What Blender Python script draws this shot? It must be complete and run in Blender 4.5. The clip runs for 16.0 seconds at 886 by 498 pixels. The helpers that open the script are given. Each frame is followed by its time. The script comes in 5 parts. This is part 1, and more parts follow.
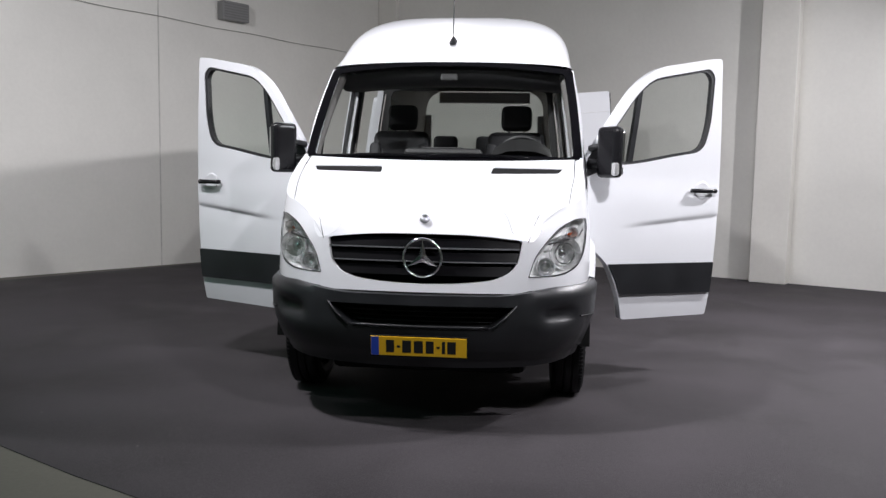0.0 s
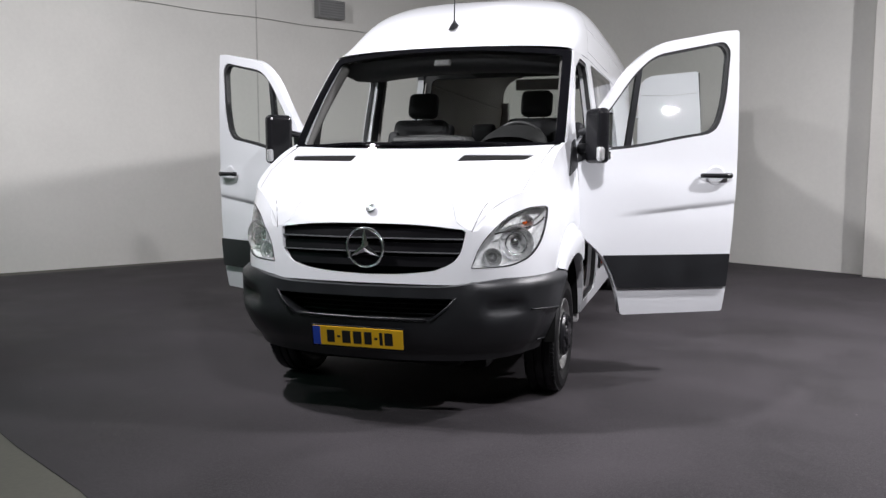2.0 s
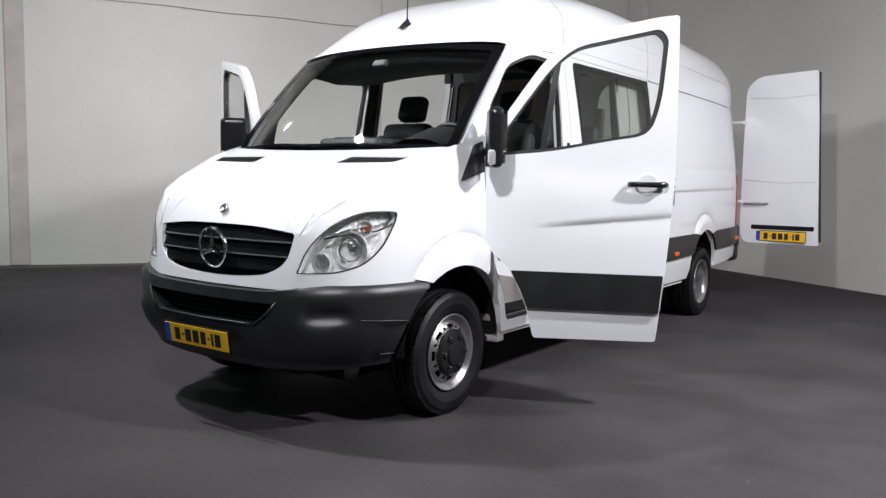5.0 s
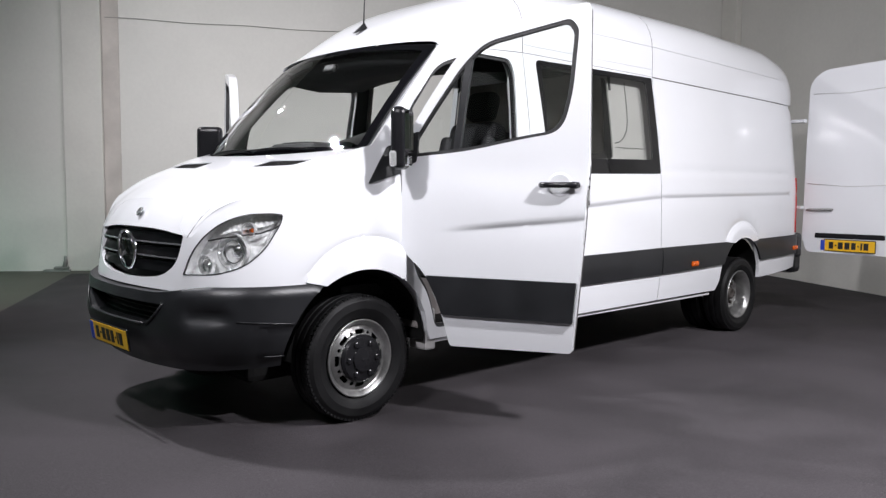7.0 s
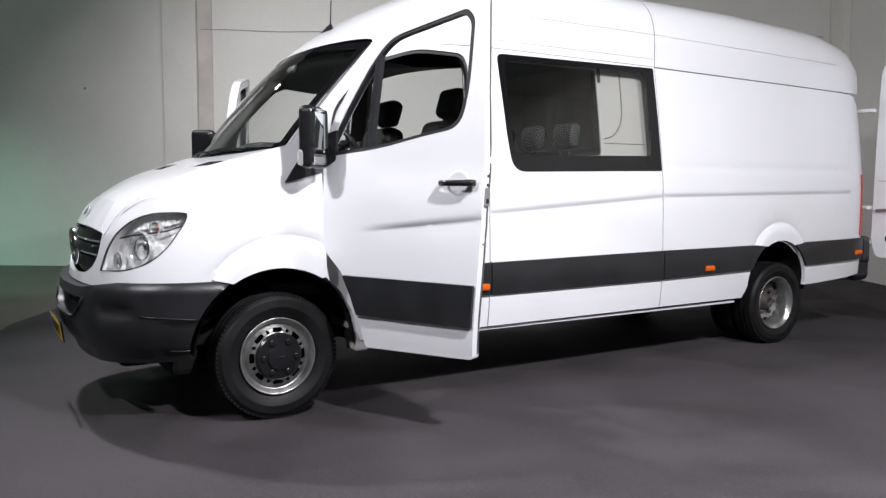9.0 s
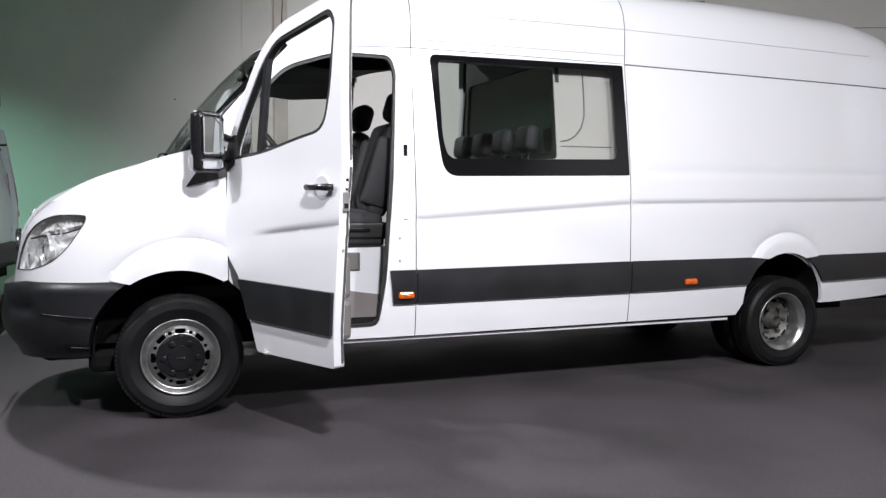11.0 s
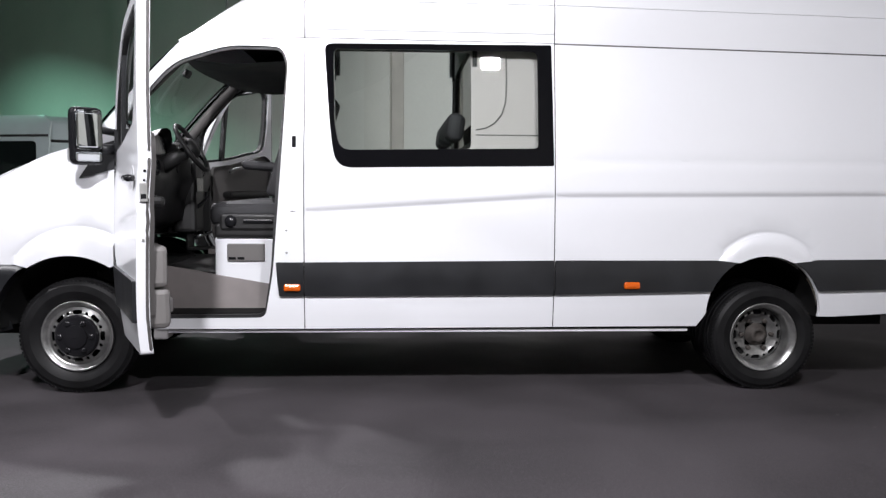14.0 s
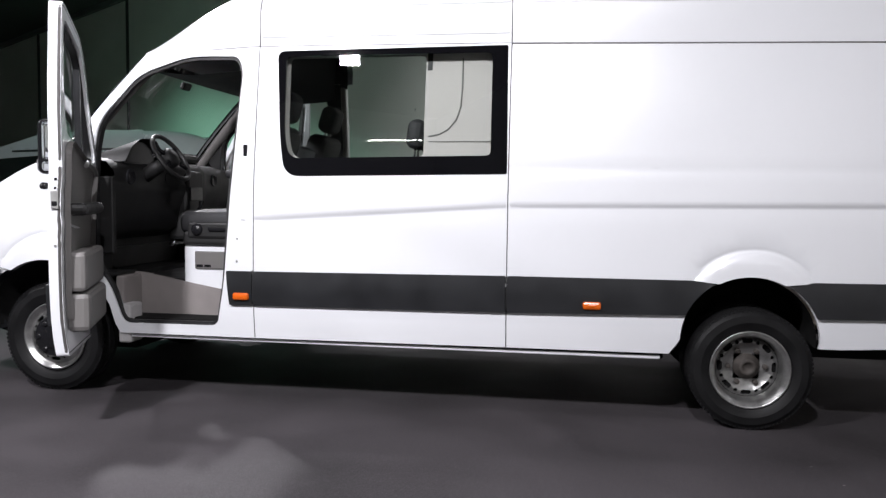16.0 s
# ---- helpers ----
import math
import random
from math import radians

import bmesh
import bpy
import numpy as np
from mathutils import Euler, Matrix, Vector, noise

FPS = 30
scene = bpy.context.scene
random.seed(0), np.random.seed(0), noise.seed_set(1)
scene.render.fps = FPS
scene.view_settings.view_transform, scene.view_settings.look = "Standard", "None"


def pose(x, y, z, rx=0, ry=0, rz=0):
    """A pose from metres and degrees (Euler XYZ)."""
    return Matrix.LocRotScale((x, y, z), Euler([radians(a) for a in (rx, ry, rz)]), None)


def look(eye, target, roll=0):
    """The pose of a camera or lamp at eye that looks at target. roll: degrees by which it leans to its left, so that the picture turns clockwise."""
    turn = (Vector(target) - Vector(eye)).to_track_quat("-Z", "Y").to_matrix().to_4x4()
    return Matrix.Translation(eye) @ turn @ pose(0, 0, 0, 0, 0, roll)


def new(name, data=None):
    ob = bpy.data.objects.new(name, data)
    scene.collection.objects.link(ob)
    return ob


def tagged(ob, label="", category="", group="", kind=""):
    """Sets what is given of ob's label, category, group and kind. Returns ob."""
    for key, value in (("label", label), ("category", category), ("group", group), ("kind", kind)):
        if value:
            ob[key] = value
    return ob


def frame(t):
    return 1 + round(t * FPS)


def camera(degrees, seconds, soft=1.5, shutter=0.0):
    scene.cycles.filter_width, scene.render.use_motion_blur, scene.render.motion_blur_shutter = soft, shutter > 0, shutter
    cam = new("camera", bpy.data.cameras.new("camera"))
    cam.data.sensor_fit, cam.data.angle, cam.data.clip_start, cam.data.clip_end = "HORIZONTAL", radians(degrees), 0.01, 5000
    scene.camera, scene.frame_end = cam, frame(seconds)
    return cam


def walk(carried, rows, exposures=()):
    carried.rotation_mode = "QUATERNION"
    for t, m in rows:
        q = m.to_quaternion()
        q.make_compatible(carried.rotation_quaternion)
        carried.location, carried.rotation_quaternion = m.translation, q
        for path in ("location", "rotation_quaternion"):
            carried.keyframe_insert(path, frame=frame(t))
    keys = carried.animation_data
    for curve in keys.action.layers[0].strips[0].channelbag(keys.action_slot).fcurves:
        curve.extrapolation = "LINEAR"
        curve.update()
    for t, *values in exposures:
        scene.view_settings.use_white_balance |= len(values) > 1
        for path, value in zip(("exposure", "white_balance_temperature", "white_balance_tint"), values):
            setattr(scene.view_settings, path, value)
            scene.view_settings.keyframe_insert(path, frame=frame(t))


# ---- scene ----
cam = camera(57.8, 16.0, soft=1.4)
PATH = [
    (0, (0.535, -4.235, 1.403), (0.341, -2.253, 1.22), 1.0),
    (0.5, (0.814, -4.176, 1.402), (0.543, -2.204, 1.21), 0.7),
    (1, (1.098, -4.102, 1.4), (0.686, -2.155, 1.205), 0.6),
    (1.5, (1.394, -4.006, 1.397), (0.848, -2.092, 1.205), 0.3),
    (2, (1.699, -3.883, 1.391), (1.098, -1.987, 1.184), -0.0),
    (2.5, (2.003, -3.737, 1.387), (1.217, -1.908, 1.189), 0.4),
    (3, (2.313, -3.564, 1.384), (1.415, -1.787, 1.2), 0.6),
    (3.5, (2.626, -3.366, 1.38), (1.687, -1.61, 1.192), 0.7),
    (4, (2.93, -3.154, 1.375), (1.91, -1.443, 1.186), 0.5),
    (4.5, (3.218, -2.927, 1.369), (2.128, -1.261, 1.181), 0.8),
    (7, (4.468, -1.674, 1.317), (3.012, -0.313, 1.16), 0.4),
    (7.5, (4.682, -1.408, 1.313), (3.133, -0.151, 1.159), 0.2),
    (8, (4.875, -1.127, 1.31), (3.25, 0.029, 1.164), 0.1),
    (8.5, (5.053, -0.832, 1.309), (3.391, 0.269, 1.149), 0.3),
    (9, (5.208, -0.516, 1.309), (3.505, 0.521, 1.153), 0.1),
    (11.5, (5.796, 1.18, 1.302), (3.9, 1.799, 1.153), 0.6),
    (12, (5.872, 1.535, 1.301), (3.957, 2.089, 1.145), 0.7),
    (12.5, (5.923, 1.898, 1.3), (3.987, 2.378, 1.152), 0.1),
    (13, (5.953, 2.262, 1.299), (3.995, 2.641, 1.142), 0.4),
    (13.5, (5.963, 2.623, 1.298), (3.987, 2.893, 1.142), 0.8),
    (14, (5.944, 2.98, 1.297), (3.954, 3.093, 1.14), 0.4),
    (14.5, (5.901, 3.332, 1.297), (3.908, 3.284, 1.14), 0.4),
    (15, (5.83, 3.68, 1.296), (3.838, 3.566, 1.168), 0.6),
    (15.5, (5.733, 4.025, 1.296), (3.753, 3.772, 1.172), 0.5),
    (16, (5.625, 4.369, 1.295), (3.658, 4.036, 1.163), 0.6),
]
walk(cam, [(t, look(eye, target, roll)) for t, eye, target, roll in PATH])

# ---- light ----
world = bpy.data.worlds.new("world")
scene.world = world
world.use_nodes = True
world.node_tree.nodes["Background"].inputs["Color"].default_value = (0.75, 0.9, 0.85, 1)
world.node_tree.nodes["Background"].inputs["Strength"].default_value = 0.02


def flood(name, place, target, size, watts, colour=(0.968, 0.95, 1.0), spread=168):
    """A rectangular flood lamp."""
    data = bpy.data.lights.new(name, "AREA")
    data.shape, data.size, data.size_y, data.energy, data.color = "RECTANGLE", size[0], size[1], watts, colour
    ob = new(name, data)
    data.spread = radians(spread)
    ob.matrix_world = look(place, target)
    return ob


flood("flood_lamp", (5.35, 4.11, 4.2), (2.0, 3.8, 0.2), (0.22, 0.15), 182, spread=175)
flood("flood_lamp", (5.0, 1.65, 4.2), (1.7, 2.1, 0.3), (0.22, 0.15), 150, spread=115)
flood("flood_lamp", (2.3, -2.4, 4.2), (0.7, 1.5, 1.8), (0.22, 0.15), 66, spread=100)
flood("flood_lamp", (-2.3, -0.5, 4.8), (1.7, 1.6, 0.3), (0.22, 0.15), 108, spread=100)
flood("flood_lamp", (-4.15, 1.0, 4.2), (-5.2, 6.0, 0.0), (0.22, 0.15), 114, spread=160)
# a lamp hung over the middle of the stand
flood("hanging_lamp", (-0.35, 3.9, 5.0), (-0.35, 3.8, 0), (0.10, 0.10), 30)
# greenish tubes over the unlit side of the hall
flood("hall_tube", (-8.5, -5.5, 5.7), (-8.7, -5.6, 0), (0.3, 7.0), 380, (0.42, 1.0, 0.76), 125)
# single tube hung over the camera's side of the stand
flood("hall_tube", (8.85, 1.35, 4.17), (8.7, 1.35, 0), (0.9, 0.05), 14, (1.0, 0.98, 0.92), 170)
# ---- materials ----
def mat(name, base, rough=0.5, metal=0.0, vary=0.1, scale=6.0, fine=80.0, bump=0.0, coat=0.0, spec=0.5, bump_scale=None, dirt=0.0, rvary=0.1, trans=0.0, alpha=1.0, emit=0.0):
    """A surface with colour and gloss that vary at two scales, and a fine relief."""
    m = bpy.data.materials.new(name)
    m.use_nodes = True
    t = m.node_tree
    p = t.nodes["Principled BSDF"]
    L = t.links.new
    p.inputs["Metallic"].default_value = metal
    p.inputs["Coat Weight"].default_value = coat
    p.inputs["Coat Roughness"].default_value = 0.04
    p.inputs["Specular IOR Level"].default_value = spec
    p.inputs["Transmission Weight"].default_value = trans
    co = t.nodes.new("ShaderNodeTexCoord")
    n1 = t.nodes.new("ShaderNodeTexNoise")
    n1.inputs["Scale"].default_value, n1.inputs["Detail"].default_value = scale, 4
    n2 = t.nodes.new("ShaderNodeTexNoise")
    n2.inputs["Scale"].default_value, n2.inputs["Detail"].default_value = fine, 3
    L(co.outputs["Object"], n1.inputs["Vector"])
    L(co.outputs["Object"], n2.inputs["Vector"])
    add = t.nodes.new("ShaderNodeMath")
    add.operation = "MULTIPLY_ADD"
    add.inputs[1].default_value = 0.35
    L(n2.outputs["Fac"], add.inputs[0])
    L(n1.outputs["Fac"], add.inputs[2])
    r = t.nodes.new("ShaderNodeValToRGB")
    lo = [c * (1 - vary) for c in base]
    hi = [min(1, c * (1 + vary)) for c in base]
    r.color_ramp.elements[0].position, r.color_ramp.elements[1].position = 0.45, 0.9
    r.color_ramp.elements[0].color, r.color_ramp.elements[1].color = (*lo, 1), (*hi, 1)
    L(add.outputs[0], r.inputs["Fac"])
    L(r.outputs["Color"], p.inputs["Base Color"])
    mr = t.nodes.new("ShaderNodeMapRange")
    mr.inputs["From Min"].default_value, mr.inputs["From Max"].default_value = 0.3, 0.7
    mr.inputs["To Min"].default_value, mr.inputs["To Max"].default_value = max(0.0, rough * (1 - rvary)), min(1, rough * (1 + rvary))
    L(n1.outputs["Fac"], mr.inputs["Value"])
    L(mr.outputs[0], p.inputs["Roughness"])
    if bump:
        b = t.nodes.new("ShaderNodeBump")
        b.inputs["Strength"].default_value, b.inputs["Distance"].default_value = 0.6, bump
        if bump_scale:
            n3 = t.nodes.new("ShaderNodeTexNoise")
            n3.inputs["Scale"].default_value, n3.inputs["Detail"].default_value = bump_scale, 4
            L(co.outputs["Object"], n3.inputs["Vector"])
            L(n3.outputs["Fac"], b.inputs["Height"])
        else:
            L(n2.outputs["Fac"], b.inputs["Height"])
        L(b.outputs["Normal"], p.inputs["Normal"])
    if emit:
        p.inputs["Emission Color"].default_value = (*base, 1)
        p.inputs["Emission Strength"].default_value = emit
    return m


def glass(name, tint=(0.93, 0.96, 0.94), rough=0.0, gloss=0.07):
    """A thin pane: mostly see-through, with a Fresnel gloss."""
    m = bpy.data.materials.new(name)
    m.use_nodes = True
    t = m.node_tree
    t.nodes.remove(t.nodes["Principled BSDF"])
    out = t.nodes["Material Output"]
    a = t.nodes.new("ShaderNodeBsdfTransparent")
    a.inputs["Color"].default_value = (*tint, 1)
    g = t.nodes.new("ShaderNodeBsdfGlossy")
    g.inputs["Roughness"].default_value = rough
    w = t.nodes.new("ShaderNodeLayerWeight")
    w.inputs["Blend"].default_value = 0.5
    k = t.nodes.new("ShaderNodeMath")
    k.operation = "POWER"
    k.inputs[1].default_value = 4.0
    t.links.new(w.outputs["Facing"], k.inputs[0])
    f = t.nodes.new("ShaderNodeMath")
    f.operation = "MULTIPLY_ADD"
    f.inputs[1].default_value, f.inputs[2].default_value = 0.85, gloss
    t.links.new(k.outputs[0], f.inputs[0])
    mix = t.nodes.new("ShaderNodeMixShader")
    t.links.new(f.outputs[0], mix.inputs[0])
    t.links.new(a.outputs[0], mix.inputs[1])
    t.links.new(g.outputs[0], mix.inputs[2])
    t.links.new(mix.outputs[0], out.inputs["Surface"])
    return m


WHITE = mat("white_paint", (0.705, 0.715, 0.74), 0.32, vary=0.01, coat=0.8, scale=2, fine=30, rvary=0.05)
BLACK = mat("black_plastic", (0.0145, 0.0152, 0.017), 0.36, spec=0.45, vary=0.25, scale=5, fine=250, bump=0.0006, bump_scale=600)
GLOSSBLACK = mat("gloss_black", (0.010, 0.010, 0.0115), 0.24, vary=0.1, spec=0.32)
SEAL = mat("rubber_seal", (0.012, 0.012, 0.013), 0.55, vary=0.2, fine=120)
FRIT = mat("black_glass_border", (0.004, 0.004, 0.005), 0.02, vary=0.1, coat=0.0, rvary=0.02)
GLASS = glass("window_glass")
TINT = glass("tinted_glass", (0.72, 0.78, 0.75))
CLEAR = glass("lamp_lens", (0.97, 0.98, 0.98))
CHROME = mat("chrome", (0.85, 0.86, 0.87), 0.13, metal=1, vary=0.03)
# blotchy tone of both lamp metals stands in for glints off chrome facets
LAMPBACK = mat("lamp_backing", (0.88, 0.89, 0.90), 0.20, metal=0.25, vary=0.25, scale=34, fine=200, bump=0.01, bump_scale=26)
REFLECTOR = mat("lamp_reflector", (0.93, 0.94, 0.95), 0.07, metal=0.7, vary=0.2, scale=30, bump=0.014, bump_scale=60)
LOUVRE = mat("louvre_silver", (0.40, 0.41, 0.43), 0.25, metal=0.8, vary=0.1)
SATINBLACK = mat("satin_black", (0.0035, 0.0035, 0.0042), 0.34, vary=0.12, spec=0.05, fine=200)
LINING = mat("grey_board", (0.43, 0.40, 0.385), 0.6, vary=0.05, scale=2, fine=200)
STEPGREY = mat("step_grey", (0.215, 0.195, 0.190), 0.55, vary=0.12, scale=5, fine=300, bump=0.0006, bump_scale=500)
TRIM = mat("grey_trim", (0.13, 0.124, 0.12), 0.6, vary=0.1, scale=3, fine=300, bump=0.0006, bump_scale=500)
DARKTRIM = mat("dark_trim", (0.0095, 0.0094, 0.0096), 0.55, vary=0.15, fine=300, bump=0.0006, bump_scale=500)
LINER = mat("roof_lining", (0.028, 0.028, 0.03), 0.8, vary=0.15, fine=200)
CLOTH = mat("seat_cloth", (0.013, 0.013, 0.015), 0.7, vary=0.3, scale=12, fine=400, bump=0.001, bump_scale=500)
TYRE = mat("tyre_rubber", (0.0075, 0.0075, 0.008), 0.5, spec=0.2, vary=0.3, scale=9, fine=150, bump=0.001)
SILVER = mat("wheel_silver", (0.34, 0.34, 0.335), 0.32, metal=0.85, vary=0.28, scale=14, fine=160)
UNDER = mat("underbody", (0.007, 0.007, 0.007), 0.8, vary=0.3, spec=0.15)
ORANGE = mat("amber_lens", (0.62, 0.105, 0.006), 0.2, vary=0.15, coat=0.5, fine=200)
RED = mat("red_lens", (0.45, 0.012, 0.012), 0.15, vary=0.2, coat=0.5, fine=150)
YELLOW = mat("plate_yellow", (0.80, 0.46, 0.015), 0.35, vary=0.04, coat=0.2)
BLUE = mat("plate_blue", (0.02, 0.06, 0.42), 0.35, vary=0.05)
INK = mat("plate_black", (0.012, 0.012, 0.012), 0.4)
MIRROR = mat("mirror_glass", (0.85, 0.87, 0.88), 0.02, metal=1, vary=0.01)
CARPET = mat("dark_floor", (0.0385, 0.0345, 0.0378), 0.75, spec=0.2, vary=0.46, scale=1.1, fine=75, bump=0.004, bump_scale=130, rvary=0.25)
CONCRETE = mat("concrete_floor", (0.080, 0.076, 0.061), 0.6, vary=0.2, scale=1.1, fine=40, bump=0.001)
PLASTER = mat("wall_plaster", (0.74, 0.73, 0.69), 0.85, vary=0.05, scale=0.8, fine=20, bump=0.003, bump_scale=9)
PLASTER2 = mat("pilaster_plaster", (0.71, 0.695, 0.65), 0.85, vary=0.06, scale=1.2, fine=20, bump=0.003, bump_scale=9)
PLY = mat("plywood_floor", (0.50, 0.43, 0.35), 0.6, vary=0.15, scale=5, fine=60)
CEIL = mat("ceiling_sheet", (0.10, 0.10, 0.10), 0.8, vary=0.2)
def specks(m, scale, amount, colour, gate=0.62):
    """Scatters small pale specks over a material."""
    t = m.node_tree
    p = t.nodes["Principled BSDF"]
    old = p.inputs["Base Color"].links[0].from_socket
    co = t.nodes.new("ShaderNodeTexCoord")
    v = t.nodes.new("ShaderNodeTexVoronoi")
    v.inputs["Scale"].default_value = scale
    c = t.nodes.new("ShaderNodeMath")
    c.operation = "LESS_THAN"
    c.inputs[1].default_value = amount
    n = t.nodes.new("ShaderNodeTexNoise")
    n.inputs["Scale"].default_value = scale * 0.37
    k = t.nodes.new("ShaderNodeMath")
    k.operation = "GREATER_THAN"
    k.inputs[1].default_value = gate
    b = t.nodes.new("ShaderNodeMath")
    b.operation = "MULTIPLY"
    x = t.nodes.new("ShaderNodeMix")
    x.data_type = "RGBA"
    x.inputs["B"].default_value = (*colour, 1)
    L = t.links.new
    L(co.outputs["Object"], v.inputs["Vector"])
    L(co.outputs["Object"], n.inputs["Vector"])
    L(v.outputs["Distance"], c.inputs[0])
    L(n.outputs["Fac"], k.inputs[0])
    L(c.outputs[0], b.inputs[0])
    L(k.outputs[0], b.inputs[1])
    L(b.outputs[0], x.inputs["Factor"])
    L(old, x.inputs["A"])
    L(x.outputs["Result"], p.inputs["Base Color"])


specks(CARPET, 70.0, 0.26, (0.058, 0.052, 0.056), 0.52)
specks(CARPET, 24.0, 0.12, (0.075, 0.068, 0.073), 0.58)
specks(CARPET, 210.0, 0.36, (0.062, 0.056, 0.060), 0.46)
specks(CARPET, 9.0, 0.06, (0.16, 0.15, 0.15))
STEEL = mat("galvanised_steel", (0.35, 0.35, 0.34), 0.45, metal=0.8, vary=0.2)

# ---- mesh tools ----
from mathutils import geometry


def part(name, bm, material, parent=None, label=""):
    """Links a bmesh as one mesh object, under a thing or a part of it."""
    for e in bm.edges:
        if len(e.link_faces) == 2 and e.calc_face_angle(0.0) > 0.40:
            e.smooth = False
    me = bpy.data.meshes.new(name)
    bm.to_mesh(me)
    bm.free()
    for m in material if isinstance(material, (list, tuple)) else (material,):
        me.materials.append(m)
    ob = new(name, me)
    ob.parent = parent
    if label:
        tagged(ob, label)
    return ob


def thing(name, label, category, at=(0, 0, 0), group="", kind=""):
    e = new(name)
    e.location = at
    e.empty_display_size = 0.1
    return tagged(e, label, category, group, kind)


def box(bm, lo, hi, bevel=0.0, m=None, seg=2):
    """Adds a box, bevelled if asked, to bm."""
    r = bmesh.ops.create_cube(bm, size=1)
    vs = r["verts"]
    for v in vs:
        v.co = Vector([lo[i] + (v.co[i] + 0.5) * (hi[i] - lo[i]) for i in range(3)])
    if bevel:
        es = list({e for v in vs for e in v.link_edges})
        r = bmesh.ops.bevel(bm, geom=es, offset=bevel, segments=seg, profile=0.5, affect="EDGES")
        vs = list({v for f in r["faces"] for v in f.verts} | {v for v in vs if v.is_valid})
        vs = [v for v in bm.verts if v in set(vs)]
    if m is not None:
        seen, todo = set(), list(vs)
        while todo:
            v = todo.pop()
            if v in seen:
                continue
            seen.add(v)
            todo += [e.other_vert(v) for e in v.link_edges]
        for v in seen:
            v.co = m @ v.co
    return vs


def boxed(lo, hi, bevel=0.0, m=None, seg=2):
    bm = bmesh.new()
    box(bm, lo, hi, bevel, m, seg)
    return bm


def rpoly(pts, r=0.03, n=5):
    """A closed outline with rounded corners; a point may carry its own radius."""
    out = []
    k = len(pts)
    for i in range(k):
        p, a, b = Vector(pts[i][:2]), Vector(pts[i - 1][:2]), Vector(pts[(i + 1) % k][:2])
        rr = pts[i][2] if len(pts[i]) > 2 else r
        da, db = a - p, b - p
        d = min(rr, da.length * 0.45, db.length * 0.45)
        if d < 1e-4:
            out.append((p.x, p.y))
            continue
        s, e = p + da.normalized() * d, p + db.normalized() * d
        for j in range(n + 1):
            t = j / n
            q = s * (1 - t) ** 2 + p * 2 * t * (1 - t) + e * t * t
            out.append((q.x, q.y))
    return out


def circle(cx, cy, r, n=24, a0=0.0):
    return [(cx + r * math.cos(a0 + 2 * math.pi * i / n), cy + r * math.sin(a0 + 2 * math.pi * i / n)) for i in range(n)]


def split_edges(loop, step, closed=True):
    out = []
    k = len(loop)
    for i in range(k if closed else k - 1):
        a, b = loop[i], loop[(i + 1) % k]
        n = max(1, int(math.ceil(math.dist(a, b) / step)))
        out += [(a[0] + (b[0] - a[0]) * j / n, a[1] + (b[1] - a[1]) * j / n) for j in range(n)]
    if not closed:
        out.append(loop[-1])
    return out


def inside(px, py, poly):
    x, y = poly[:, 0], poly[:, 1]
    x2, y2 = np.roll(x, -1), np.roll(y, -1)
    c = (y > py) != (y2 > py)
    xi = (x2 - x) * (py - y) / np.where(y2 == y, 1e-12, y2 - y) + x
    return bool(np.count_nonzero(c & (px < xi)) % 2)


def sheet(outline, holes=(), step=0.06, creases=(), grid=True):
    """Triangles that fill a flat outline with holes: points and faces."""
    loops = [split_edges(outline, step)] + [split_edges(h, step) for h in holes]
    verts, edges = [], []
    for lp in loops:
        s = len(verts)
        verts += lp
        edges += [(s + i, s + (i + 1) % len(lp)) for i in range(len(lp))]
    for c in creases:
        c = split_edges(c, step, False)
        s = len(verts)
        verts += c
        edges += [(s + i, s + i + 1) for i in range(len(c) - 1)]
    polys = [np.array(lp) for lp in loops]
    if grid:
        lo, hi = polys[0].min(0), polys[0].max(0)
        every = np.array(verts)
        nx, ny = max(2, int((hi[0] - lo[0]) / step)), max(2, int((hi[1] - lo[1]) / step))
        for i in range(1, nx):
            for j in range(1, ny):
                q = (lo[0] + (hi[0] - lo[0]) * i / nx, lo[1] + (hi[1] - lo[1]) * j / ny)
                if ((every - q) ** 2).sum(1).min() < (0.45 * step) ** 2:
                    continue
                if inside(*q, polys[0]) and not any(inside(*q, h) for h in polys[1:]):
                    verts.append(q)
    r = geometry.delaunay_2d_cdt([Vector(v) for v in verts], edges, [], 0, 1e-6)
    vs = [(v.x, v.y) for v in r[0]]
    fs = []
    for f in r[2]:
        (ax, ay), (bx, by), (cx, cy) = (vs[i] for i in f)
        if abs((bx - ax) * (cy - ay) - (by - ay) * (cx - ax)) < 2e-4 * max(math.dist(vs[f[0]], vs[f[1]]), math.dist(vs[f[1]], vs[f[2]]), math.dist(vs[f[2]], vs[f[0]])):
            continue
        c = np.mean([vs[i] for i in f], 0)
        if inside(*c, polys[0]) and not any(inside(*c, h) for h in polys[1:]):
            fs.append(tuple(f))
    return vs, fs


